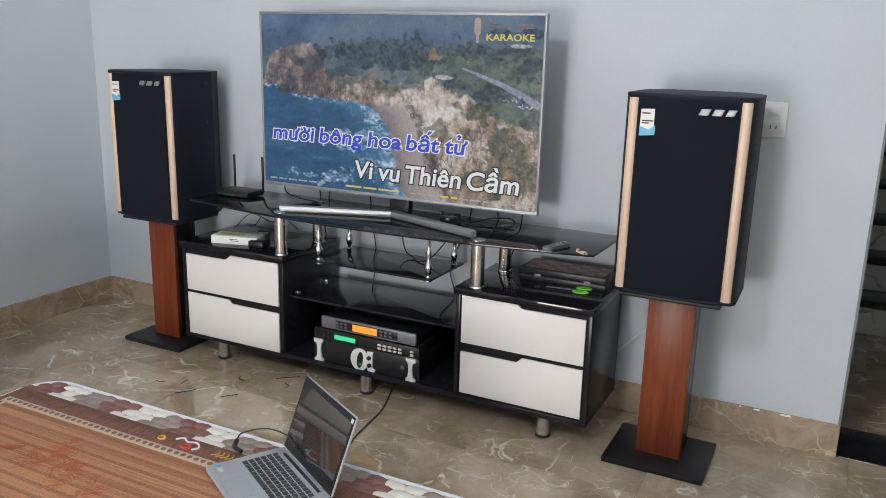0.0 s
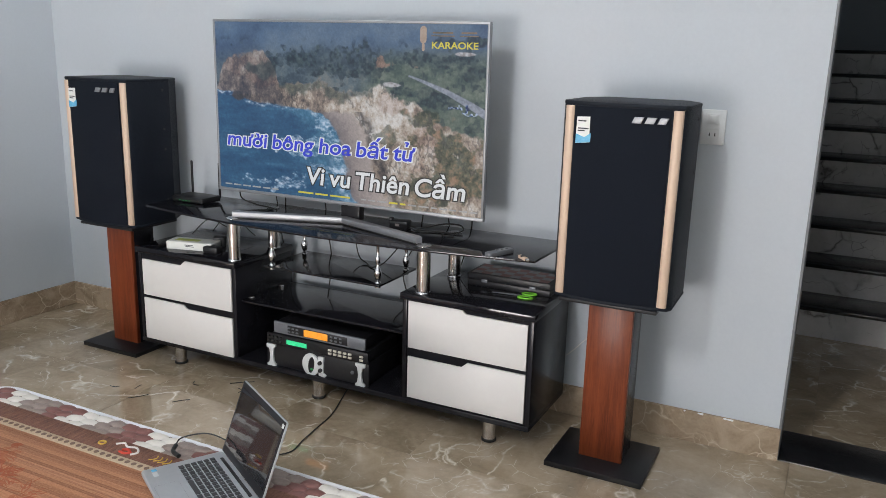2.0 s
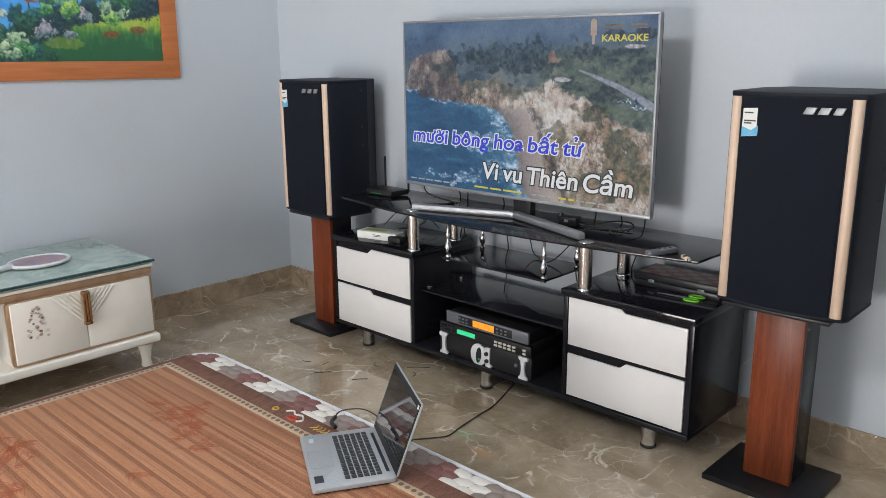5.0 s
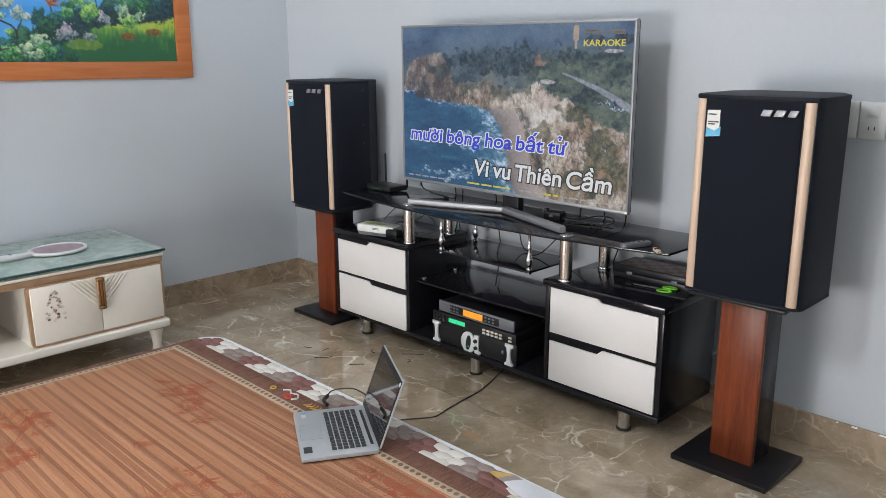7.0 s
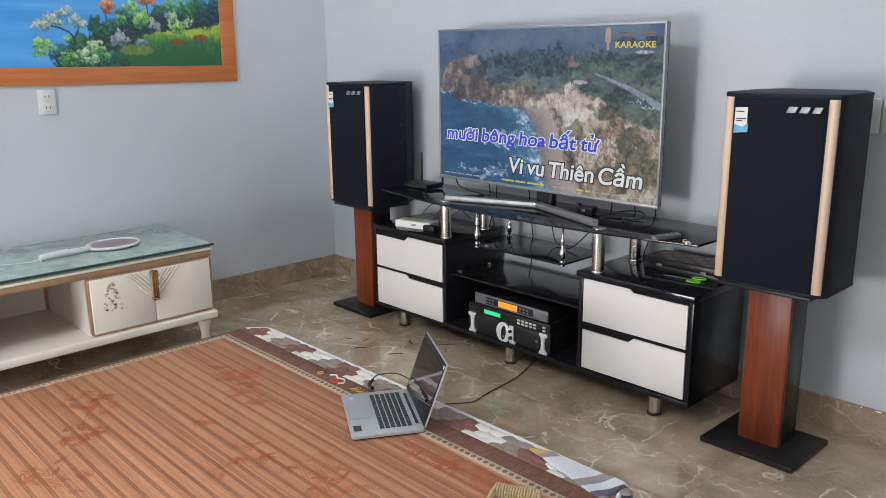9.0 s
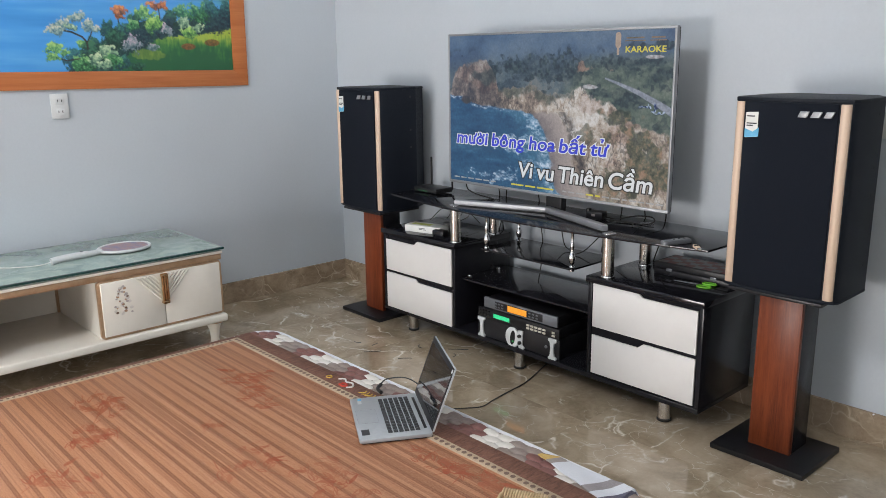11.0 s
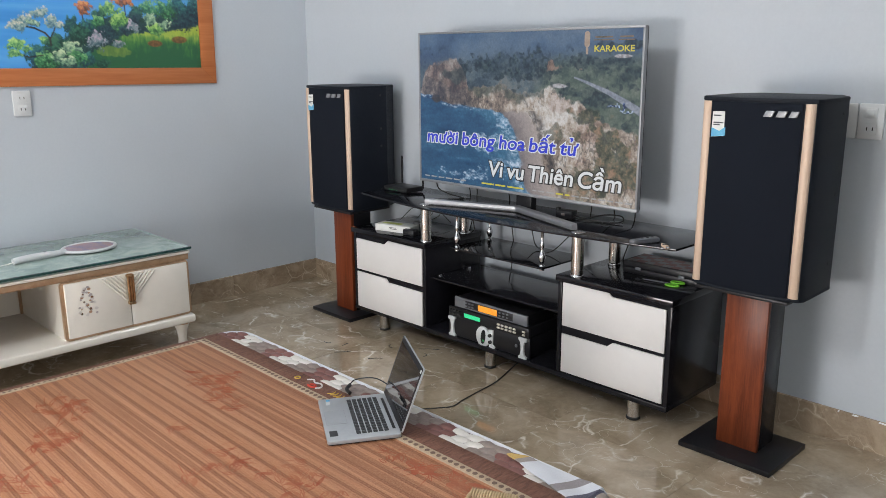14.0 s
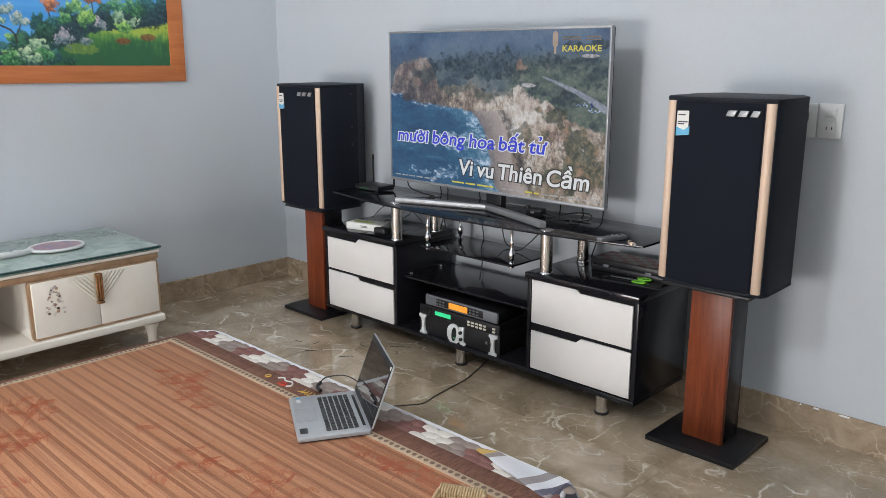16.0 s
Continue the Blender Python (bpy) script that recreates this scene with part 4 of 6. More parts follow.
img = lay(img, tone(cloud(40, 24, 13, 4, 0.7) + 0.3 * speck, (52, 58, 40), (82, 86, 58), (122, 108, 78), (164, 130, 98)), scrub * 0.85)
inner = np.interp(V, (0.47, 0.56, 0.68, 0.79, 0.93, 1.0), (0.54, 0.585, 0.595, 0.63, 0.67, 0.69))
shore = np.interp(V, (0.495, 0.55, 0.63, 0.735, 0.86, 1.0), (0.43, 0.47, 0.49, 0.513, 0.522, 0.555))
sand_mask = step(inner - U + wob * 1.2, 0.02) * step(V - 0.485 + wob * 0.5, 0.02)
img = lay(img, tone(0.2 * cloud(20, 12, 14) + 0.12 * speck + (U - shore) * 12 - 0.6, (120, 108, 102), (160, 146, 134), (184, 168, 152)), sand_mask * (U > 0.42))
sea = tone(cloud(9, 22, 15, 5, 0.65) * 0.55 + 0.16 * speck, (30, 66, 96), (42, 84, 112), (54, 98, 124), (80, 122, 144))
sea = lay(sea, tone(speck, (70, 116, 136), (100, 144, 160)), step(U - shore + 0.10 + 3 * wob, 0.12) * 0.7)
wet = np.where(V < 0.5, V - foot, np.minimum(shore - U, 0.05)) + 0.45 * wob
img = lay(img, sea, step(wet, 0.012) * (U < 0.60))
surf = np.exp(-(((shore - U - 0.020 + 0.9 * wob) / 0.017) ** 2)) * (V > 0.50) + np.exp(-(((V - foot - 0.012 + wob) / 0.010) ** 2)) * (U < 0.45) * 0.7
for k, (u, v, ru, rv) in enumerate(((0.38, 0.66, 0.06, 0.02), (0.42, 0.84, 0.07, 0.045), (0.26, 0.93, 0.09, 0.03), (0.33, 0.74, 0.05, 0.012), (0.04, 0.405, 0.05, 0.010), (0.44, 0.56, 0.025, 0.05))):
    surf = surf + 0.8 * spot(u, v, ru, rv, 1.4, 60 + k) * step(wet, 0.01)
img = lay(img, tone(speck + 0.6 * cloud(60, 34, 16), (128, 160, 176), (178, 198, 206), (220, 226, 228)), np.clip(surf * (0.45 + 0.75 * cloud(46, 60, 17, 3, 0.7)), 0, 0.82))
img = lay(img, tone(rib, (34, 38, 42), (72, 66, 62), (110, 98, 88)), spot(0.09, 0.435, 0.028, 0.03, 0.5, 70))
lane = np.interp(U, (0.75, 0.80, 0.88, 0.96, 1.0), (0.272, 0.300, 0.350, 0.415, 0.452))
img = lay(img, tone(speck, (134, 136, 138), (162, 162, 162)), step(0.004 + 0.020 * (U - 0.74) / 0.26 * 1.0 - np.abs(V - lane), 0.008) * (U > 0.745))
img = lay(img, tone(speck, (150, 140, 130), (196, 190, 182)), spot(0.70, 0.322, 0.036, 0.011, 0.5, 71) + spot(0.935, 0.150, 0.030, 0.008, 0.4, 72))
img = lay(img, tone(1.5 * cloud(150, 90, 18, 1), (30, 46, 84), (96, 116, 150), (190, 198, 206)), (spot(0.915, 0.425, 0.024, 0.014, 0.9, 73) + spot(0.95, 0.452, 0.024, 0.012, 0.9, 74)) * step(cloud(120, 70, 75, 1), 0.6))
img = img * (1 + 0.10 * cloud(230, 130, 95, 2, 0.7))[..., None]
haze = np.array([0.050, 0.078, 0.118])
img = np.clip(img * 0.74 + haze * (0.10 + 0.14 * (1 - V) + 0.45 * np.clip(0.30 - U, 0, 1) * (V < 0.42))[..., None], 0, 1)
img = np.clip(1.15 * img ** 1.12 * np.array([0.91, 0.98, 1.15]), 0, 1)

sheet_mesh = bpy.data.meshes.new("coast_picture")
points = np.stack([SX0 + (SX1 - SX0) * U, np.full_like(U, TVY + 0.0030), SZ1 - (SZ1 - SZ0) * V], -1).reshape(-1, 3) - np.array(ORIGIN[tv])
corner = (np.arange(NV - 1)[:, None] * NU + np.arange(NU - 1)[None, :]).ravel()
sheet_mesh.from_pydata(points.tolist(), [], np.stack([corner, corner + NU, corner + NU + 1, corner + 1], 1).tolist())
paint = sheet_mesh.color_attributes.new("picture", "FLOAT_COLOR", "POINT")
paint.data.foreach_set("color", np.concatenate([img.reshape(-1, 3), np.ones((NU * NV, 1))], 1).ravel())
G_COAST, nn, ll, p = nodes_of("lit_coast_picture")
attr = nn.new("ShaderNodeAttribute")
attr.attribute_name = "picture"
ll.new(attr.outputs["Color"], p.inputs["Emission Color"])
p.inputs["Emission Strength"].default_value, p.inputs["Roughness"].default_value = 1.0, 0.3
p.inputs["Base Color"].default_value = (0.012, 0.012, 0.014, 1)
p.inputs["Specular IOR Level"].default_value = 0.25
sheet_mesh.materials.append(G_COAST)
coast = new("coast_picture", sheet_mesh)
coast.parent = screen
ORIGIN[coast] = ORIGIN[tv]
tagged(coast, "lit picture of a rocky coast")
TEXT_Y = TVY + 0.0022
for text, zone, inner, outer in (("mười bông hoa bất tử", (-2.158, -1.262, 0.955, 1.050), G_BLUE, G_WHITE), ("Vi vu Thiên Cầm", (-1.752, -1.052, 0.845, 0.935), G_WHITE, G_BLACK)):
    words("lyric_edge", text, *zone, TEXT_Y, outer, screen, 0.065, 0.12)
    words("lyric_word", text, *zone, TEXT_Y - 0.0006, inner, screen, 0.018, 0.12)
words("caption", "KARAOKE", -1.201, -1.020, 1.388, 1.411, TEXT_Y, G_YELLOW, screen, 0.02)
emblem = prism(rounded(-1.250, -1.224, 1.405, 1.466, 0.0125), TEXT_Y - 0.0002, TEXT_Y, 0, "y")
merge(emblem, prism(rounded(-1.2425, -1.2315, 1.378, 1.406, 0.005), TEXT_Y - 0.0002, TEXT_Y, 0, "y"))
part("emblem", emblem, G_SAND, screen, "pale microphone shape")
bars = bmesh.new()
for x0, x1 in ((-1.205, -1.112), (-1.092, -1.020)):
    box(x0, x1, TEXT_Y - 0.0002, TEXT_Y, 1.430, 1.434, bm=bars)
    box(x0 + 0.006, x1 - 0.006, TEXT_Y - 0.0002, TEXT_Y, 1.440, 1.446, bm=bars)
part("caption_bar", bars, G_SCRUB, screen)
rnd = random.Random(5)
for lo, hi in ((-2.18, -1.90), (-1.50, -1.38), (-1.29, -1.00)):
    x = lo
    while x < hi:
        wide = rnd.uniform(0.022, 0.045)
        part("ticker_bar", box(x, min(x + wide, hi), TEXT_Y - 0.0002, TEXT_Y, 0.804, 0.810), G_ROAD, screen)
        x += wide + 0.010
for x0, x1 in ((-1.80, -1.725), (-1.715, -1.655), (-1.645, -1.55), (-1.372, -1.335), (-1.325, -1.30)):
    part("ticker_bar", box(x0, x1, TEXT_Y - 0.0002, TEXT_Y, 0.804, 0.811), G_YELLOW, screen)

# ---- audio gear in the middle bay ----
G_ORANGE, G_GREENLED = glow("orange_display", (1.0, 0.30, 0.01), 1.0, color2=(1.0, 0.42, 0.03), scale=40), glow("green_display", (0.01, 0.62, 0.22), 1.0, color2=(0.05, 0.80, 0.36), scale=60)
G_DOT = glow("green_led", (0.02, 0.5, 0.12), 0.5)
GF = 2.536
amp = thing("power_amplifier", (-1.595, 2.68, 0.114), "black power amplifier with white ornamental front shapes", "amplifier")
part("body", box(-1.826, -1.364, GF + 0.006, 2.86, 0.114, 0.204, 0.002), M_PLASTIC, amp)
part("front_panel", box(-1.838, -1.352, GF, GF + 0.008, 0.115, 0.205, 0.002), M_STEEL, amp)
for c, s in ((-1.812, 1), (-1.386, -1)):
    o = [(-0.020, 0.0), (0.022, 0.0), (0.022, 0.012), (0.014, 0.018), (0.010, 0.040), (0.010, 0.058), (0.014, 0.080), (0.022, 0.086), (0.022, 0.096), (-0.022, 0.096), (-0.022, 0.082), (-0.010, 0.078), (-0.006, 0.058), (-0.006, 0.036), (-0.010, 0.018), (-0.020, 0.012)]
    part("front_ornament", prism([(c + s * a, 0.110 + b) for a, b in o], GF - 0.010, GF + 0.001, 0.002, "y"), M_WPLASTIC, amp, "white bracket-shaped ornament")
arc = [(-1.618 + 0.041 * math.cos(a), 0.155 + 0.047 * math.sin(a)) for a in [2 * math.pi * i / 20 for i in range(20)]]
part("front_ornament", prism(arc, GF - 0.008, GF + 0.001, 0.002, "y"), M_WPLASTIC, amp, "white oval ornament")
part("ornament_slot", prism([(-1.614 + 0.014 * math.cos(a) + 0.004 * math.sin(a), 0.155 + 0.034 * math.sin(a)) for a in [2 * math.pi * i / 16 for i in range(16)]], GF - 0.0095, GF - 0.004, 0, "y"), M_PLASTIC, amp)
part("front_ornament", prism([(-1.584, 0.195), (-1.556, 0.198), (-1.560, 0.130), (-1.545, 0.122), (-1.552, 0.113), (-1.580, 0.116)], GF - 0.008, GF + 0.001, 0.002, "y"), M_WPLASTIC, amp, "white stem ornament")
for kx, kz in ((-1.571, 0.172), (-1.569, 0.142)):
    part("knob", tilted(lathe([(0.008, 0), (0.008, 0.010), (0.006, 0.012)], seg=14), pose(kx, GF - 0.007, kz, 90)), M_RUBBER, amp)
part("power_light", box(-1.617, -1.607, GF - 0.0105, GF - 0.0085, 0.134, 0.142), G_DOT, amp, "green power light")
part("socket", tilted(lathe([(0.007, 0), (0.007, 0.005), (0.004, 0.006)], seg=12), pose(-1.425, GF, 0.160, 90)), M_GREYBOX, amp)

mixer = thing("karaoke_processor", (-1.595, 2.66, 0.206), "black rack processor with a green display and beige buttons", "audio processor")
part("body", box(-1.822, -1.368, GF + 0.006, 2.78, 0.206, 0.250, 0.002), M_PLASTIC, mixer)
part("front_panel", box(-1.836, -1.354, GF - 0.002, GF + 0.008, 0.207, 0.251, 0.002), M_STEEL, mixer)
part("display", box(-1.738, -1.640, GF - 0.004, GF - 0.001, 0.217, 0.236, 0.001), G_GREENLED, mixer, "glowing green display")
for i in range(5):
    for j in range(2):
        part("button", box(-1.536 + i * 0.023, -1.520 + i * 0.023, GF - 0.007, GF - 0.001, 0.214 + j * 0.014, 0.223 + j * 0.014, 0.002), M_BTN, mixer)
for j in range(2):
    part("button", box(-1.392, -1.376, GF - 0.007, GF - 0.001, 0.214 + j * 0.014, 0.223 + j * 0.014, 0.002), M_BTN, mixer)
for i in range(4):
    part("knob", tilted(lathe([(0.006, 0), (0.005, 0.010), (0.004, 0.011)], seg=12), pose(-1.822 + i * 0.019, GF - 0.002, 0.222, 90)), M_RUBBER, mixer)
    part("knob", tilted(lathe([(0.004, 0), (0.004, 0.008)], seg=10), pose(-1.822 + i * 0.019, GF - 0.002, 0.239, 90)), M_RUBBER, mixer)

eq = thing("effects_unit", (-1.59, 2.65, 0.252), "slim grey effects unit with an orange display", "audio processor")
part("body", box(-1.800, -1.380, GF + 0.014, 2.735, 0.254, 0.301, 0.003), M_STEEL, eq)
part("front_panel", box(-1.806, -1.372, GF + 0.004, GF + 0.016, 0.254, 0.303, 0.004), M_GREYBOX, eq, "grey metal front")
part("panel_inlay", box(-1.736, -1.452, GF + 0.0025, GF + 0.006, 0.262, 0.295, 0.001), M_PLASTIC, eq)
part("display", box(-1.656, -1.543, GF + 0.001, GF + 0.004, 0.264, 0.292, 0.001), G_ORANGE, eq, "glowing orange display")
for i, x in enumerate((-1.727, -1.708, -1.688, -1.525, -1.504, -1.482)):
    for z in (0.268, 0.282):
        part("button", box(x - 0.006, x + 0.006, GF - 0.001, GF + 0.003, z, z + 0.007, 0.0015), M_GREYBOX, eq)

# ---- things on the cabinet ----
ROUTER_Y = 2.69
router = thing("router", (-2.41, 2.74, 0.701), "black network box with two aerials on the glass top", "router")
part("body", box(-2.470, -2.295, ROUTER_Y, ROUTER_Y + 0.115, 0.703, 0.728, 0.004), M_PLASTIC, router)
part("vent_band", box(-2.455, -2.310, ROUTER_Y - 0.003, ROUTER_Y + 0.002, 0.709, 0.716, 0.001), M_RUBBER, router)
for i in range(4):
    part("status_light", box(-2.425 + i * 0.018, -2.416 + i * 0.018, ROUTER_Y - 0.0045, ROUTER_Y - 0.002, 0.711, 0.7135), G_DOT, router, "green status light")
for ax in (-2.462, -2.303):
    part("aerial", box(ax - 0.005, ax + 0.005, ROUTER_Y + 0.117, ROUTER_Y + 0.125, 0.712, 0.870, 0.003), M_PLASTIC, router)

carton = thing("carton", (-2.285, 2.615, 0.526), "flat white and lime printed carton on the black top board", "box", turn=14)
part("body", box(-0.105, 0.105, -0.042, 0.042, 0, 0.034, 0.0015), M_CARD, carton)
part("printed_panel", box(-0.080, 0.030, -0.016, 0.018, 0.034, 0.0344), M_LIME, carton, "lime print")
bars = bmesh.new()
for x0, x1, z in ((-0.02, 0.02, 0.020), (-0.015, 0.025, 0.014)):
    box(x0, x1, -0.0424, -0.042, z, z + 0.003, bm=bars)
part("printed_bar", bars, M_INK, carton)
part("code_patch", box(0.074, 0.092, -0.0424, -0.042, 0.010, 0.024), M_GREYP, carton)
for nm, cx, cy, w, d, h, rot in (("power_adapter", -2.165, 2.598, 0.07, 0.045, 0.028, 8), ("power_adapter", -2.215, 2.70, 0.05, 0.05, 0.045, 30)):
    a = thing(nm, (cx, cy, 0.526), "black plug-in power adapter beside the carton", "power adapter", turn=rot)
    part("body", box(-w / 2, w / 2, -d / 2, d / 2, 0, h, 0.006), M_PLASTIC, a)
    part("rib", box(-w / 2 + 0.008, w / 2 - 0.008, -d / 2 - 0.001, d / 2 + 0.001, h * 0.4, h * 0.5, 0.0005), M_RUBBER, a)

splitter = thing("adapter_box", (-1.345, 2.755, 0.701), "small black adapter with cables on the glass top", "power adapter", turn=10)
part("body", box(-0.038, 0.038, -0.026, 0.026, 0, 0.034, 0.005), M_PLASTIC, splitter)
part("plug", box(-0.046, -0.030, -0.012, 0.012, 0.018, 0.042, 0.003), M_PLASTIC, splitter)
part("label_patch", box(-0.012, 0.004, -0.0265, -0.026, 0.014, 0.024), M_GREYP, splitter)

chess = thing("chess_box", (-0.865, 2.80, 0.526), "black folding chess box with a red checked lid", "board game")
part("lower_half", box(-1.04, -0.712, 2.735, 2.885, 0.526, 0.549, 0.002), M_PLASTIC, chess)
lid = part("upper_half", box(-1.04, -0.712, 2.735, 2.885, 0.551, 0.575, 0.002), M_PLASTIC, chess)
for i in range(8):
    for j in range(4):
        x, y = -1.028 + i * 0.038, 2.747 + j * 0.0318
        part("square", box(x, x + 0.0376, y, y + 0.0314, 0.575, 0.5756), M_REDP if (i + j) % 2 else M_GREYP, lid)
for x in (-0.97, -0.78):
    part("latch", box(x - 0.012, x + 0.012, 2.732, 2.736, 0.544, 0.556, 0.001), M_GREYBOX, chess)

scissors = thing("scissors", (-0.83, 2.69, 0.526), "scissors with lime green handles on the black top board", "scissors", turn=8)
for s in (-1, 1):
    loop = [(0.046 + 0.026 * math.cos(a) + 0.004 * s, s * 0.017 + 0.014 * math.sin(a), 0.006 + 0.002 * s) for a in [2 * math.pi * i / 18 for i in range(18)]]
    h = part("handle", tube(loop, 0.0035, 1, 8, True), M_GREEN, scissors, "lime green plastic handle")
    part("blade", prism([(0.024, s * 0.003), (0.0, s * 0.004), (-0.085, 0.0), (-0.08, -s * 0.002), (0.0, -s * 0.001)], 0.004 + 0.0012 * s, 0.0052 + 0.0012 * s), M_GREYBOX, h, "dark steel blade")

remote = thing("remote_control", (-0.852, 2.578, 0.701), "grey slim remote control on the glass top", "remote control", turn=68)
part("body", prism(rounded(-0.062, 0.062, -0.017, 0.017, 0.014), 0.0, 0.016, 0.005), M_GREYBOX, remote)
part("key_pad", prism(rounded(-0.015, 0.055, -0.012, 0.012, 0.008), 0.0155, 0.0178), M_SILVER, remote)
for i in range(3):
    part("key", lathe([(0.005, 0.018), (0.005, 0.0195), (0.003, 0.020)], (-0.01 + 0.022 * i, 0, 0), 12), M_PLASTIC, remote)
stick = thing("usb_stick", (-0.758, 2.562, 0.701), "small pale gold metal clip lying on the glass top", "clip", turn=-40)
part("body", box(-0.025, 0.022, -0.007, 0.007, 0.0, 0.011, 0.002), M_GOLD, stick)
part("end_piece", box(0.020, 0.036, -0.006, 0.006, 0.001, 0.009, 0.002), M_POLISH, stick)
part("hinge", box(-0.004, 0.004, -0.009, 0.009, 0.009, 0.014, 0.001), M_RUBBER, stick)

# ---- laptop on the mattress ----
def laptop_screen():
    m, nn, ll, p = nodes_of("laptop_display")
    nt = m.node_tree
    n = noise_tex(nt, coords(nt, (1, 1, 1)), 12, 3)
    ll.new(ramp(nt, n, [(0.3, (0.010, 0.011, 0.014)), (0.7, (0.022, 0.022, 0.026))]), p.inputs["Base Color"])
    p.inputs["Roughness"].default_value = 0.05
    p.inputs["IOR"].default_value, p.inputs["Coat Weight"].default_value, p.inputs["Coat Roughness"].default_value = 1.7, 1.0, 0.03
    return m


M_LCD = laptop_screen()
LW, LD = 0.335, 0.240
lap = thing("laptop", (-1.318, 1.585, BZ + 0.007), "open silver-grey laptop with dark keys on the mat", "laptop", turn=-30.5)
part("base", prism(rounded(-LW / 2, LW / 2, -LD / 2, LD / 2, 0.010), 0.003, 0.017, 0.003), M_ALU, lap, "silver-grey aluminium base")
part("underside", prism(rounded(-LW / 2 + 0.004, LW / 2 - 0.004, -LD / 2 + 0.004, LD / 2 - 0.004, 0.010), 0.0, 0.005), M_PLASTIC, lap)
part("touchpad", box(-0.058, 0.048, -0.110, -0.042, 0.0168, 0.0174), M_ALU, lap)
part("touchpad_rim", tube([(x, y, 0.0171) for x, y in rounded(-0.058, 0.048, -0.110, -0.042, 0.004, 3)], 0.0006, 1, 4, True), M_SILVER, lap)
part("hinge_bar", box(-0.125, 0.125, LD / 2 - 0.022, LD / 2 - 0.012, 0.0165, 0.0185, 0.001), M_PLASTIC, lap)
part("badge_sticker", box(0.095, 0.135, -0.108, -0.082, 0.0170, 0.0174), M_KEY, lap)
part("badge_sticker", box(-0.155, -0.142, -0.094, -0.080, 0.0170, 0.0174), M_BLUEP, lap)
part("badge_sticker", box(-0.136, -0.112, -0.096, -0.082, 0.0170, 0.0174), M_WPLASTIC, lap)
kb = part("keyboard_well", box(-0.140, 0.140, -0.028, 0.086, 0.0166, 0.0173), M_ALU, lap)
for row in range(6):
    n = (15, 15, 14, 13, 12, 9)[row]
    y1 = 0.084 - row * 0.0184
    x = -0.138
    for k in range(n):
        w = 0.276 / n
        if row == 5:
            w = 0.276 * (0.085, 0.085, 0.085, 0.085, 0.32, 0.085, 0.085, 0.085, 0.085)[k]
        part("key", box(x + 0.0022, x + w - 0.0022, y1 - 0.0143, y1, 0.0173, 0.0195, 0.0006, 1), M_KEY, kb)
        x += w
hinge = Matrix.Translation((0, LD / 2 - 0.002, 0.018)) @ Matrix.Rotation(radians(-20), 4, "X")
lidp = part("screen_lid", tilted(prism(rounded(-LW / 2, LW / 2, 0.0, 0.228, 0.008), 0.0, 0.006, 0.002, "y"), hinge), M_ALU, lap, "silver-grey lid")
part("screen_bezel", tilted(box(-LW / 2 + 0.004, LW / 2 - 0.004, -0.0016, 0.0006, 0.003, 0.225, 0.0005), hinge), M_PLASTIC, lidp)
part("display", tilted(box(-0.155, 0.155, -0.0022, -0.0012, 0.026, 0.208), hinge), M_LCD, lidp, "dark glossy display")
part("corner_sticker", tilted(box(0.148, 0.160, -0.0024, -0.0014, 0.206, 0.218), hinge), M_WPLASTIC, lidp, "white corner sticker")
part("camera_dot", tilted(box(-0.002, 0.002, -0.0024, -0.0014, 0.215, 0.219), hinge), M_KEY, lidp)
cord = thing("laptop_cable", (-1.45, 2.1, 0.0), "thin black cable running from the cabinet to the laptop", "cable")
part("cord", tube([(-1.55, 2.72, 0.006), (-1.541, 2.666, 0.004), (-1.473, 2.466, 0.004), (-1.456, 2.347, 0.004), (-1.441, 2.231, 0.004), (-1.427, 2.146, 0.004), (-1.462, 2.087, 0.004), (-1.50, 2.02, 0.004),
                   (-1.46, 1.92, 0.004), (-1.40, 1.850, 0.05), (-1.375, 1.824, 0.165), (-1.41, 1.800, 0.205), (-1.48, 1.790, 0.215), (-1.545, 1.755, 0.20), (-1.545, 1.722, 0.185)], 0.0024), M_CABLE, cord)
part("plug", tube([(-1.545, 1.728, 0.187), (-1.530, 1.700, 0.183), (-1.497, 1.690, 0.180)], 0.007, 3, 10), M_CABLE, cord)

# ---- cables behind the television ----
def cable(name, points, r, label, material=M_CABLE):
    ob = thing(name, points[0], label, "cable")
    part("cord", tube(points, r), material, ob)
    return ob


cable("loose_cable", [(-1.31, 2.76, 0.715), (-1.27, 2.79, 0.706), (-1.20, 2.83, 0.722), (-1.13, 2.84, 0.725), (-1.10, 2.81, 0.712), (-1.13, 2.775, 0.705), (-1.20, 2.77, 0.705), (-1.28, 2.76, 0.705)], 0.003, "coiled black cable on the glass top")
cable("loose_cable", [(-1.31, 2.75, 0.712), (-1.25, 2.74, 0.705), (-1.17, 2.76, 0.705), (-1.14, 2.72, 0.705), (-1.10, 2.735, 0.704)], 0.0025, "black cable lying on the glass top")
for x, dx in ((-2.06, 0.012), (-2.04, -0.02), (-1.80, 0.01), (-1.36, -0.03), (-1.20, 0.015), (-1.13, -0.02)):
    cable("hanging_cable", [(x + dx, 2.76, 0.84), (x, 2.84, 0.79), (x - dx, 2.912, 0.74), (x, 2.918, 0.62), (x + 2 * dx, 2.92, 0.48), (x + dx, 2.915, 0.36)], 0.0028, "black cable hanging behind the cabinet")
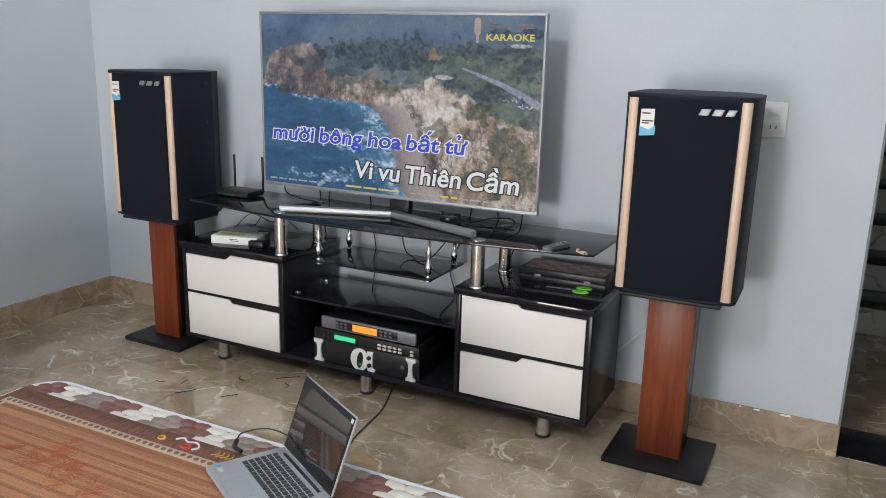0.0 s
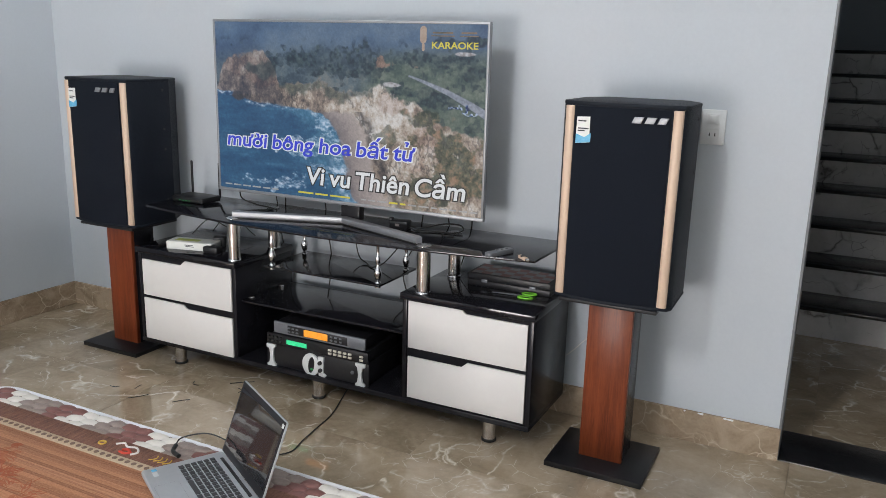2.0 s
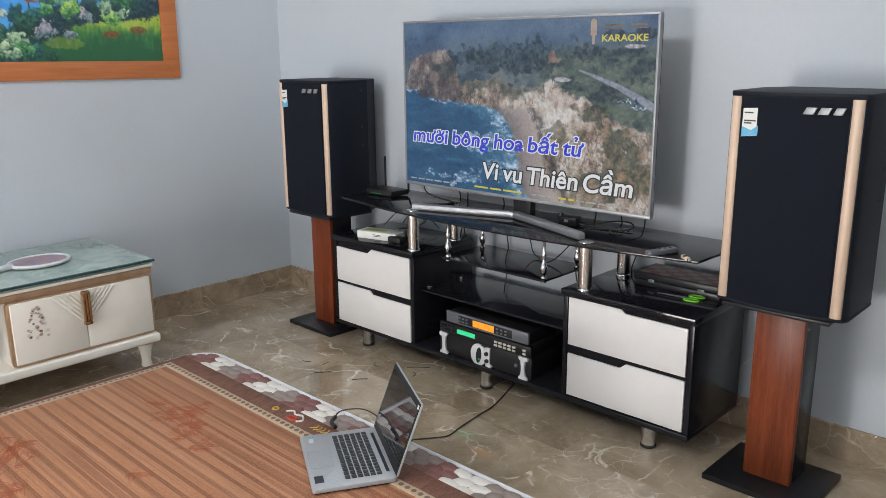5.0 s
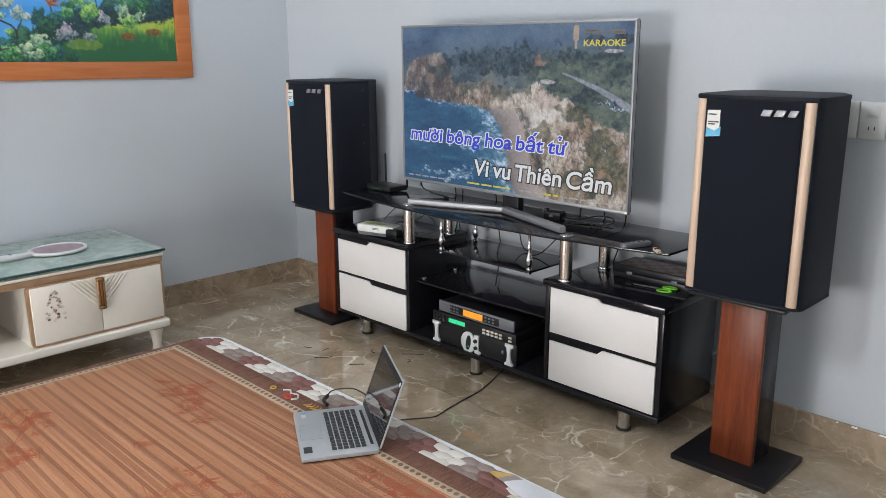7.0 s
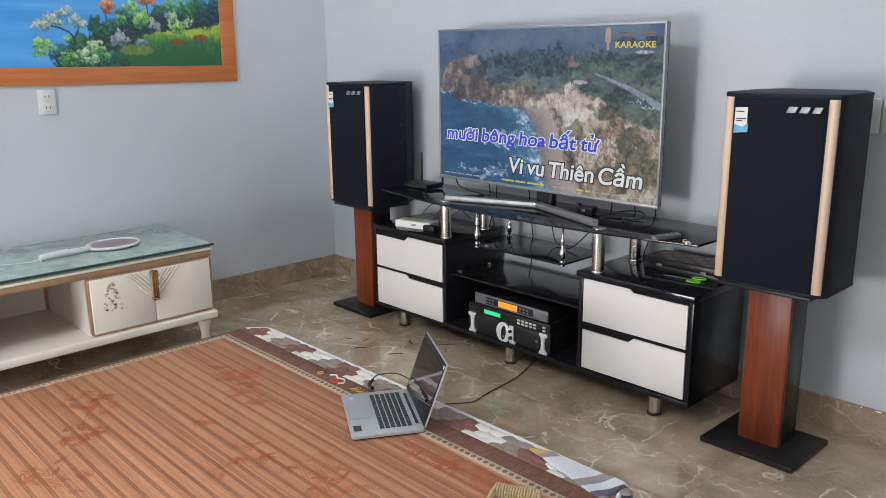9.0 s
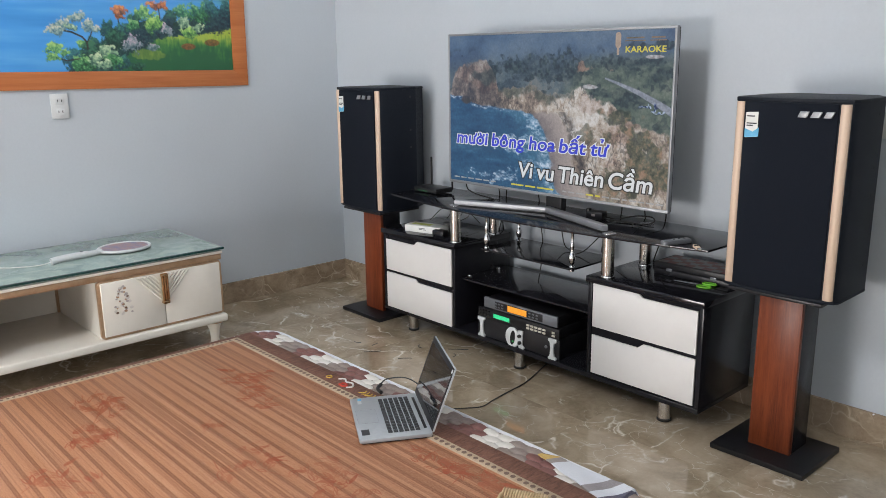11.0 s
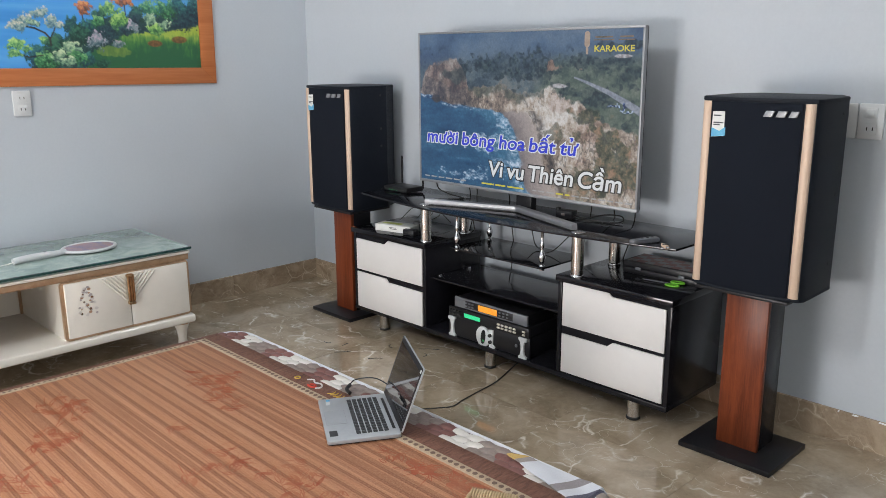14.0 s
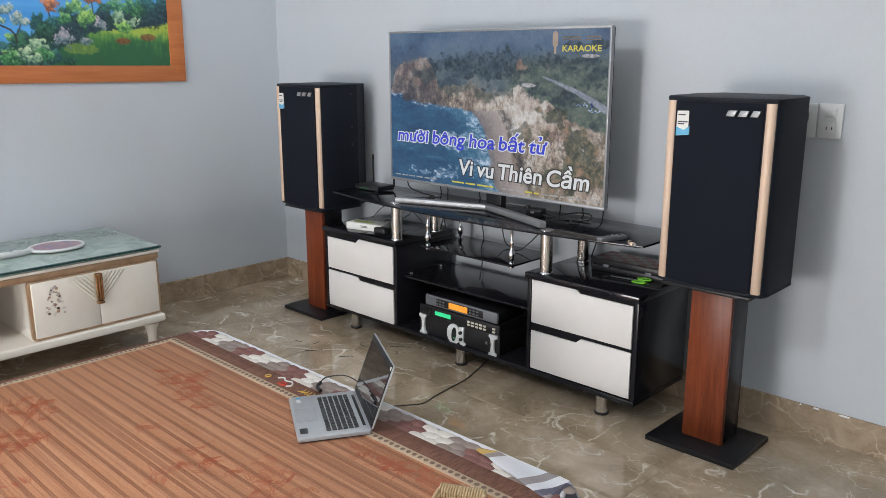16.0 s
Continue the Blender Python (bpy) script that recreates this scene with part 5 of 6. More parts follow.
cable("hanging_cable", [(-2.13, 2.74, 0.78), (-2.14, 2.77, 0.735), (-2.08, 2.79, 0.712), (-1.98, 2.78, 0.706), (-2.02, 2.72, 0.704), (-2.08, 2.68, 0.704)], 0.003, "black cable curling under the television")
cable("hanging_cable", [(-2.47, 2.80, 0.53), (-2.40, 2.84, 0.60), (-2.30, 2.86, 0.57), (-2.22, 2.82, 0.62), (-2.15, 2.86, 0.55)], 0.0022, "thin cable behind the carton")
cable("hanging_cable", [(-2.40, 2.86, 0.54), (-2.32, 2.88, 0.63), (-2.24, 2.87, 0.58), (-2.20, 2.72, 0.56)], 0.0022, "thin cable behind the carton")
cable("hanging_cable", [(-1.62, 2.86, 0.60), (-1.60, 2.86, 0.53), (-1.55, 2.84, 0.512), (-1.50, 2.80, 0.511), (-1.46, 2.83, 0.53), (-1.42, 2.90, 0.60)], 0.0026, "black cable looping over the hung shelf")
cable("speaker_wire", [(-0.37, 2.80, 0.62), (-0.50, 2.90, 0.42), (-0.60, 2.915, 0.345), (-0.69, 2.915, 0.25), (-0.78, 2.91, 0.20)], 0.0022, "thin grey wire behind the speaker stand", M_WCABLE)
rnd = random.Random(3)
for x, y, a, n in ((-2.398, 2.244, 20, 0.05), (-2.31, 2.285, 100, 0.05), (-2.24, 2.216, 55, 0.10), (-2.06, 2.27, 50, 0.08), (-1.97, 2.53, 40, 0.12), (-1.93, 2.46, 130, 0.05), (-2.13, 2.43, -30, 0.06), (-1.66, 1.96, 0, 0.05)):
    d = Vector((math.cos(radians(a)), math.sin(radians(a)), 0))
    s = Vector((-d.y, d.x, 0))
    c = Vector((x, y, 0.0022))
    cable("wire_scrap", [c - d * n * 0.42, c + s * rnd.uniform(-0.014, 0.014), c + d * n * 0.42], 0.0015, "short scrap of black wire on the floor tiles")

# ---- sockets ----
def wall_plate(name, m, kind_of, label):
    """A wall plate in its own axes: x across, z up, facing -y."""
    ob = thing(name, (0, 0, 0), label, "socket", turn=0)
    part("plate", box(-0.0405, 0.0405, -0.011, 0.0, -0.059, 0.059, 0.004), M_WPLASTIC, ob)
    for z, what in kind_of:
        mod = part("module", box(-0.021, 0.021, -0.0135, -0.010, z - 0.018, z + 0.018, 0.002), M_WPLASTIC, ob)
        if what == "socket":
            for x in (-0.009, 0.009):
                part("slot", box(x - 0.0018, x + 0.0018, -0.0140, -0.0130, z - 0.006, z + 0.006), M_INK, mod)
        elif what == "plug":
            part("plug", box(-0.017, 0.015, -0.040, -0.013, z - 0.017, z + 0.015, 0.004), M_PLASTIC, mod, "black plug")
        else:
            part("rocker", box(-0.012, 0.012, -0.0165, -0.013, z - 0.012, z + 0.012, 0.002), M_WPLASTIC, mod)
    ob.matrix_world = m
    return ob


wall_plate("wall_switch", pose(-0.238, Y1, 1.154), ((0.028, "switch"), (-0.024, "socket")), "white wall switch with a socket below")
wall_plate("wall_socket", pose(-0.322, Y1, 1.154), ((0.016, "plug"),), "white wall socket with a black plug in it")
wall_plate("wall_socket", pose(X0, 1.300, 1.168, 0, 0, 90), ((0.026, "socket"), (-0.026, "socket")), "white double wall socket under the painting")

# ---- painting on the west wall ----
PY0, PY1, PZ0, PZ1 = 0.36, 2.318, 1.236, 2.34
paint = thing("painting", (X0, (PY0 + PY1) / 2, PZ0), "landscape painting of trees by a blue lake, orange wood frame", "painting")
w = 0.084
for nm, o in (("frame_bottom", [(PY0, PZ0), (PY1, PZ0), (PY1 - w, PZ0 + w), (PY0 + w, PZ0 + w)]), ("frame_top", [(PY0, PZ1), (PY1, PZ1), (PY1 - w, PZ1 - w), (PY0 + w, PZ1 - w)]),
              ("frame_side", [(PY1, PZ0), (PY1, PZ1), (PY1 - w, PZ1 - w), (PY1 - w, PZ0 + w)]), ("frame_side", [(PY0, PZ0), (PY0, PZ1), (PY0 + w, PZ1 - w), (PY0 + w, PZ0 + w)])):
    part(nm, prism(o, X0 + 0.0005, X0 + 0.014, 0.0015, "x"), M_FRAMEW, paint, "orange-brown wood frame piece")


PX = X0 + 0.004
CY0, CY1, CZ0, CZ1 = PY0 + w, PY1 - w, PZ0 + w, PZ1 - w
part("canvas", box(X0 + 0.0005, PX, CY0 - 0.004, CY1 + 0.004, CZ0 - 0.004, CZ1 + 0.004), M_CARD, paint, "stretched canvas")

# The painted landscape: a fine sheet whose points take the colours of lake, meadow, bushes and trees.
NU, NV = 540, 280
U, V = np.meshgrid(np.linspace(0, 1, NU), np.linspace(0, 1, NV))
leafy = cloud(120, 62, 81, 3, 0.85)
dabby = cloud(170, 88, 82, 2, 0.8)
brush = cloud(10, 60, 83, 3, 0.6)
art = tone(0.5 * cloud(3, 16, 84, 3) + 0.15 * brush, (52, 128, 196), (66, 144, 210), (96, 164, 216))
art = lay(art, tone(0.6 * brush + 0.4 * cloud(14, 9, 85), (36, 110, 140), (70, 140, 150), (120, 170, 160)), step(0.60 + 0.03 * cloud(12, 3, 86) - V, 0.10))
thicket_top = np.interp(U, (0.50, 0.54, 0.58, 0.61, 0.64, 0.70, 0.75, 0.80, 0.86, 0.92, 1.0), (1.02, 0.93, 0.875, 0.83, 0.775, 0.745, 0.71, 0.725, 0.71, 0.67, 0.66))
art = lay(art, tone(0.6 * leafy + 0.4 * cloud(30, 18, 91), (14, 44, 52), (28, 66, 66), (58, 104, 92)), step(V - thicket_top + 0.02 * leafy, 0.02))
meadow_top = np.interp(U, (0.62, 0.68, 0.72, 0.767, 0.83, 0.90, 1.0), (1.02, 0.905, 0.88, 0.822, 0.812, 0.80, 0.765))
blades = cloud(110, 20, 87, 3, 0.7)
meadow = tone(0.40 * blades + 1.0 * (0.865 - V) / 0.08 + 0.5 * cloud(7, 9, 88), (36, 90, 58), (58, 112, 58), (96, 140, 62), (150, 172, 70))
meadow = lay(meadow, tone(blades, (130, 158, 50), (176, 186, 70)), spot(0.718, 0.912, 0.040, 0.020, 1.3, 89) * 0.3 + spot(0.955, 0.79, 0.05, 0.03, 0.5, 90) * 0.5)
art = lay(art, meadow, step(V - meadow_top + 0.012 * leafy, 0.015))
TINTS = {
    "teal": ((14, 48, 58), (34, 84, 88), (64, 122, 114)), "dark": ((12, 46, 40), (28, 72, 60), (58, 108, 82)), "green": ((22, 70, 46), (62, 124, 78), (128, 176, 112)),
    "lime": ((44, 92, 58), (104, 158, 80), (168, 202, 112)), "pale": ((58, 92, 84), (124, 158, 128), (192, 208, 172)), "cloudy": ((70, 104, 116), (136, 160, 148), (206, 200, 178)),
    "mauve": ((56, 84, 96), (118, 132, 140), (190, 168, 186)), "orange": ((96, 62, 34), (176, 98, 44), (214, 146, 76)), "navy": ((14, 36, 52), (26, 58, 70), (46, 84, 84))}


def bush(u, v, r, tint, flat=1.0):
    """One painted crown: ragged, its upper side light, its foot dark."""
    global art
    k = int(1000 * u + 17000 * v)
    edge = 1 - np.hypot((U - u) / r, (V - v) / (1.75 * r * flat)) + 0.36 * cloud(48, 25, k, 2, 0.8) + 0.34 * leafy
    art = lay(art, tone(0.55 * leafy + 0.5 * dabby + 0.6 * (v - V) / (1.75 * r * flat) - 0.1, *TINTS[tint]), 0.94 * step(edge - 0.08, 0.30))


def limb(points, wide):
    global art
    for (u0, v0), (u1, v1) in zip(points, points[1:]):
        du, dv = u1 - u0, (v1 - v0) / 1.91
        f = np.clip(((U - u0) * du + (V - v0) / 1.91 * dv) / (du * du + dv * dv), 0, 1)
        art = lay(art, tone(dabby, (34, 34, 36), (66, 56, 50)), step(wide - np.hypot(U - u0 - f * du, (V - v0) / 1.91 - f * dv), 0.0022))


for u, v, r, tint, flat in ((0.97, 0.705, 0.045, "navy", 1), (0.92, 0.75, 0.03, "navy", 0.8), (0.906, 0.68, 0.035, "green", 1), (0.94, 0.665, 0.03, "teal", 1), (0.985, 0.66, 0.03, "teal", 1), (0.847, 0.69, 0.028, "green", 0.9),
                            (0.81, 0.715, 0.025, "dark", 1), (0.80, 0.745, 0.02, "navy", 1), (0.73, 0.70, 0.030, "lime", 1), (0.70, 0.74, 0.022, "dark", 1), (0.757, 0.755, 0.028, "lime", 1), (0.783, 0.80, 0.022, "navy", 0.8)):
    bush(u, v, r, tint, flat)
limb([(0.778, 0.72), (0.776, 0.66)], 0.0016)
bush(0.776, 0.650, 0.028, "orange", 0.5)
limb([(0.660, 0.775), (0.657, 0.73), (0.65, 0.70)], 0.0016)
limb([(0.657, 0.73), (0.668, 0.70)], 0.0012)
for u, v, r, tint, flat in ((0.658, 0.692, 0.024, "orange", 0.75), (0.635, 0.795, 0.032, "dark", 1.1), (0.682, 0.79, 0.026, "teal", 1), (0.70, 0.765, 0.018, "green", 1), (0.723, 0.82, 0.034, "navy", 0.9), (0.65, 0.84, 0.03, "dark", 0.9),
                            (0.797, 0.782, 0.021, "mauve", 0.95), (0.847, 0.742, 0.022, "pale", 1), (0.885, 0.775, 0.022, "pale", 0.9), (0.862, 0.795, 0.022, "lime", 0.8), (0.694, 0.860, 0.030, "mauve", 0.75), (0.745, 0.872, 0.018, "mauve", 0.7),
                            (0.561, 0.865, 0.024, "lime", 0.8), (0.59, 0.875, 0.024, "dark", 1), (0.532, 0.935, 0.034, "teal", 1), (0.575, 0.915, 0.034, "dark", 0.9), (0.55, 0.965, 0.032, "green", 0.7), (0.66, 0.955, 0.034, "teal", 0.9), (0.70, 0.975, 0.026, "dark", 0.7)):
    bush(u, v, r, tint, flat)
limb([(0.568, 0.885), (0.567, 0.85), (0.556, 0.825), (0.53, 0.802), (0.51, 0.795)], 0.0024)
limb([(0.567, 0.855), (0.578, 0.82), (0.583, 0.795)], 0.0017)
limb([(0.545, 0.935), (0.51, 0.945), (0.485, 0.93)], 0.0015)
for u, v, r, tint, flat in ((0.543, 0.728, 0.026, "cloudy", 0.65), (0.503, 0.765, 0.022, "cloudy", 0.7), (0.488, 0.797, 0.022, "cloudy", 0.6), (0.528, 0.775, 0.018, "pale", 0.6), (0.573, 0.765, 0.020, "cloudy", 0.8), (0.598, 0.785, 0.014, "cloudy", 0.8),
                            (0.485, 0.885, 0.026, "lime", 0.65), (0.470, 0.925, 0.022, "lime", 0.6), (0.505, 0.905, 0.016, "lime", 0.6), (0.620, 0.905, 0.024, "pale", 1), (0.637, 0.94, 0.028, "green", 0.9), (0.586, 0.940, 0.016, "pale", 1), (0.61, 0.965, 0.018, "pale", 0.7)):
    bush(u, v, r, tint, flat)
for u, v, r in ((0.859, 0.868, 0.022), (0.935, 0.845, 0.024)):
    art = lay(art, tone(dabby, (92, 54, 34), (134, 76, 44)), step(1 - np.hypot((U - u) / r, (V - v) / (0.8 * r)), 0.3) * 0.85)
sheet_mesh = bpy.data.meshes.new("painted_landscape")
points = np.stack([np.full_like(U, PX + 0.0004), CY0 + (CY1 - CY0) * U, CZ1 - (CZ1 - CZ0) * V], -1).reshape(-1, 3) - np.array(ORIGIN[paint])
corner = (np.arange(NV - 1)[:, None] * NU + np.arange(NU - 1)[None, :]).ravel()
sheet_mesh.from_pydata(points.tolist(), [], np.stack([corner, corner + NU, corner + NU + 1, corner + 1], 1).tolist())
sheet_mesh.color_attributes.new("paint", "FLOAT_COLOR", "POINT").data.foreach_set("color", np.concatenate([np.clip(art * 1.08, 0, 0.9).reshape(-1, 3), np.ones((NU * NV, 1))], 1).ravel())
P_ART, nn, ll, p = nodes_of("oil_paint_landscape")
attr = nn.new("ShaderNodeAttribute")
attr.attribute_name = "paint"
ll.new(attr.outputs["Color"], p.inputs["Base Color"])
p.inputs["Roughness"].default_value = 0.5
bump(P_ART.node_tree, p, noise_tex(P_ART.node_tree, coords(P_ART.node_tree), 160, 4), 0.15)
sheet_mesh.materials.append(P_ART)
landscape = new("painted_landscape", sheet_mesh)
landscape.parent = paint
ORIGIN[landscape] = ORIGIN[paint]
tagged(landscape, "painted trees and meadow by a blue lake")
paint.matrix_world = pose(X0, (PY0 + PY1) / 2, PZ0 + 0.010, -0.6)

# ---- racket on the low cabinet ----
racket = thing("electric_swatter", (-3.06, 1.28, 0.4997), "white racket-shaped electric fly swatter with a coloured net", "fly swatter")
ring = [(-3.10 + 0.098 * math.sin(a), 1.405 + 0.118 * math.cos(a)) for a in [2 * math.pi * i / 36 for i in range(36)]]
part("hoop", tube([(x, y, 0.511) for x, y in ring], 0.0075, 1, 10, True), M_WPLASTIC, racket, "white plastic hoop")
part("net", prism([(-3.10 + (x + 3.10) * 0.93, 1.405 + (y - 1.405) * 0.93) for x, y in ring], 0.511, 0.514), surface("coloured_net", (0.12, 0.17, 0.36), (0.50, 0.28, 0.18), 9, 0.5, 0, (1, 2.6, 1), 0.3, 12), racket, "blue and orange printed net")
part("neck", tube([(-3.085, 1.292, 0.513), (-3.068, 1.245, 0.514), (-3.060, 1.215, 0.515)], 0.013, 4, 10), M_WPLASTIC, racket)
part("handle", tube([(-3.062, 1.222, 0.516), (-3.050, 1.15, 0.518), (-3.040, 1.09, 0.518), (-3.034, 1.055, 0.514)], 0.0150, 5, 12), M_WPLASTIC, racket, "white plastic handle")
part("button", lathe([(0.007, 0), (0.007, 0.004), (0.004, 0.005)], (-3.058, 1.195, 0.531), 12), M_GREYBOX, racket)
cable("charging_lead", [(-3.034, 1.055, 0.512), (-3.05, 1.00, 0.503), (-3.10, 0.90, 0.502), (-3.18, 0.82, 0.502), (-3.22, 0.70, 0.502)], 0.002, "thin white lead on the glass top", M_WCABLE)
rnd = random.Random(11)
for k in range(44):
    t = k / 43
    y, z = 1.268 + rnd.uniform(-0.046, 0.046) * (0.25 + 0.75 * (1 - t)), 0.275 + 0.125 * t
    s = rnd.uniform(0.004, 0.009)
    dab = prism([(y + s * math.cos(a), z + 0.8 * s * math.sin(a)) for a in [2 * math.pi * i / 7 for i in range(7)]], TX1 - 0.0012, TX1 - 0.0002 + 0.00001 * k, 0, "x")
    part("painted_petal", dab, (M_SHELL, M_SHELLB, M_SHELL, M_CHROME, M_SHELLC, M_SHELLB)[k % 6], low)

# ---- folded sheet and wicker piece on the bed ----
def striped_sheet():
    m, nn, ll, p = nodes_of("striped_sheet_cloth")
    nt = m.node_tree
    s = nn.new("ShaderNodeSeparateXYZ")
    ll.new(coords(nt), s.inputs[0])
    t = math_node(nt, "MULTIPLY_ADD", s.outputs[0], 1.9, math_node(nt, "MULTIPLY", s.outputs[1], -0.9))
    f = math_node(nt, "FRACT", math_node(nt, "ADD", t, 0.62))
    col = ramp(nt, f, [(0.0, (0.66, 0.68, 0.73)), (0.20, (0.26, 0.22, 0.21)), (0.27, (0.58, 0.36, 0.05)), (0.36, (0.26, 0.22, 0.21)), (0.42, (0.68, 0.70, 0.75)), (0.72, (0.24, 0.21, 0.22)), (0.80, (0.68, 0.70, 0.75)), (0.88, (0.035, 0.03, 0.08)), (0.95, (0.28, 0.22, 0.22))])
    nn[-1].color_ramp.interpolation = "CONSTANT" if nn[-1].bl_idname == "ShaderNodeValToRGB" else "LINEAR"
    fine = noise_tex(nt, coords(nt), 300, 3)
    ll.new(mixc(nt, 0.15, col, ramp(nt, fine, [(0.3, (0.3, 0.3, 0.3)), (0.7, (0.8, 0.8, 0.8))])), p.inputs["Base Color"])
    p.inputs["Roughness"].default_value = 0.8
    bump(nt, p, fine, 0.2, 0.001)
    return m


sheet_bm = bmesh.new()
nx, ny = 40, 26
grid = []
for i in range(nx + 1):
    row = []
    for j in range(ny + 1):
        u, v = i / nx, j / ny
        x = -0.80 + 0.44 * u
        inner, outer = 1.762 - 0.078 * min(1.0, u / 0.7), 1.772 + 0.110 * min(1.0, u * 2.0)
        y = inner + (outer - inner) * v
        z = MZ + 0.006 + 0.010 * math.sin(9 * u + 3 * v) * u * v + 0.006 * noise.noise(Vector((x * 14, y * 14, 0)))
        over_x, over_y = max(0.0, x - (MX1 - 0.03)), max(0.0, y - (MY1 - 0.015))
        z = max(0.012, max(MZ + 0.003, z) + 0.004 - 1.6 * over_x - 1.3 * over_y)
        row.append(sheet_bm.verts.new((x, y, z)))
    grid.append(row)
for i in range(nx):
    for j in range(ny):
        sheet_bm.faces.new((grid[i][j], grid[i + 1][j], grid[i + 1][j + 1], grid[i][j + 1]))
sheet = thing("bed_sheet", (-0.62, 1.76, MZ), "crumpled white sheet with grey and yellow stripes at the mattress corner", "bed sheet")
cloth = part("cloth", sheet_bm, striped_sheet(), sheet)
cloth.modifiers.new("thick", "SOLIDIFY").thickness = 0.003

M_WICKER = surface("pale_wicker", (0.42, 0.30, 0.16), (0.60, 0.46, 0.28), 60, 0.6, bumpy=0.3)
basket = thing("wicker_tray", (-0.62, 1.49, BZ + 0.006), "pale woven wicker tray lying on the mat", "basket", turn=28)
hoop = rounded(-0.066, 0.066, -0.095, 0.045, 0.03, 6)
part("rim", tube([(x, y, 0.026) for x, y in hoop], 0.006, 1, 8, True), M_WICKER, basket)
part("foot_rim", tube([(x, y, 0.005) for x, y in hoop], 0.005, 1, 8, True), M_WICKER, basket)
for i in range(17):
    x = -0.062 + i * 0.00775
    part("weave_strand", tube([(x, 0.050, 0.004), (x, 0.050, 0.028), (x, 0.036, 0.034), (x, 0.016, 0.026), (x, 0.014, 0.010)], 0.0032, 4, 6), M_WICKER, basket)
part("floor_weave", prism(rounded(-0.060, 0.060, -0.09, 0.04, 0.028), 0.001, 0.005), M_GILT, basket)

# ---- embroidery on the mat's border ----
thread_w, thread_r, thread_y = surface("white_thread", (0.62, 0.60, 0.58), (0.72, 0.70, 0.68), 90, 0.7), surface("red_thread", (0.42, 0.03, 0.02), (0.52, 0.06, 0.03), 90, 0.7), surface("yellow_thread", (0.52, 0.33, 0.04), (0.62, 0.42, 0.08), 90, 0.7)
ZE = BZ + 0.008
part("embroidery", tube([(-1.735, 1.668, ZE), (-1.715, 1.685, ZE), (-1.69, 1.672, ZE), (-1.66, 1.68, ZE), (-1.635, 1.660, ZE), (-1.645, 1.640, ZE)], 0.0035, 6, 6), thread_w, mat, "white stitched curl")
part("embroidery", tube([(-1.690, 1.652, ZE), (-1.672, 1.658, ZE), (-1.655, 1.648, ZE), (-1.668, 1.638, ZE), (-1.69, 1.64, ZE)], 0.005, 5, 6), thread_r, mat, "red stitched flower")
part("embroidery", tube([(-1.780 + 0.012 * math.cos(a), 1.655 + 0.010 * math.sin(a), ZE) for a in [k * math.pi / 5 for k in range(10)]], 0.003, 1, 6, True), thread_y, mat, "orange stitched ring")
for k in range(4):
    part("embroidery", tube([(-1.575 + 0.018 * k, 1.645, ZE), (-1.560 + 0.018 * k, 1.660, ZE), (-1.565 + 0.018 * k, 1.675, ZE)], 0.002, 4, 5), thread_y, mat, "yellow stitched mark")

# ---- tube lamp hung from the ceiling ----
G_TUBE = glow("lamp_tube", (0.97, 0.98, 1.0), 6.0, (0.8, 0.8, 0.8))
lampo = thing("tube_lamp", (-1.10, -1.50, 3.34), "white fluorescent tube lamp hung from the ceiling, switched on", "lamp")
part("housing", box(-1.13, -1.07, -2.15, -0.85, 3.34, 3.39, 0.006), M_WPLASTIC, lampo)
part("tube", tilted(lathe([(0.013, -0.60), (0.013, 0.60)], seg=14), pose(-1.10, -1.50, 3.322, 90, 0, 0)), G_TUBE, lampo)
for hy in (-2.05, -0.95):
    part("hanger", lathe([(0.006, 3.388), (0.006, H)], (-1.10, hy, 0), 8), M_POLISH, lampo)

wall_lamp = thing("tube_lamp", (-1.75, Y1, 2.44), "white fluorescent tube lamp on the wall above the television, switched on", "lamp")
part("housing", box(-2.38, -1.12, Y1 - 0.045, Y1, 2.45, 2.51, 0.006), M_WPLASTIC, wall_lamp)
part("tube", tilted(lathe([(0.013, -0.59), (0.013, 0.59)], seg=14), pose(-1.75, Y1 - 0.062, 2.48, 0, 90, 0)), G_TUBE, wall_lamp)
for hx in (-2.35, -1.15):
    part("lamp_holder", box(hx - 0.012, hx + 0.012, Y1 - 0.080, Y1 - 0.040, 2.462, 2.498, 0.004), M_WPLASTIC, wall_lamp)

# ---- skirting and floor tiles ----
def tile_mesh(name, sx, sy, sz, bevel, material):
    bm = box(0.0004, sx - 0.0004, 0.0, sy, 0.0, sz, bevel, 1) if sy < 0.05 else box(0.0003, sx - 0.0003, 0.0003, sy - 0.0003, -sz, 0.0, bevel, 1)
    me = bpy.data.meshes.new(name)
    bm.to_mesh(me)
    bm.free()
    me.materials.append(material)
    return me


def pieces(name, me, spots, parent):
    for m in spots:
        ob = new(name, me)
        ob.matrix_world = m
        ob.parent = parent


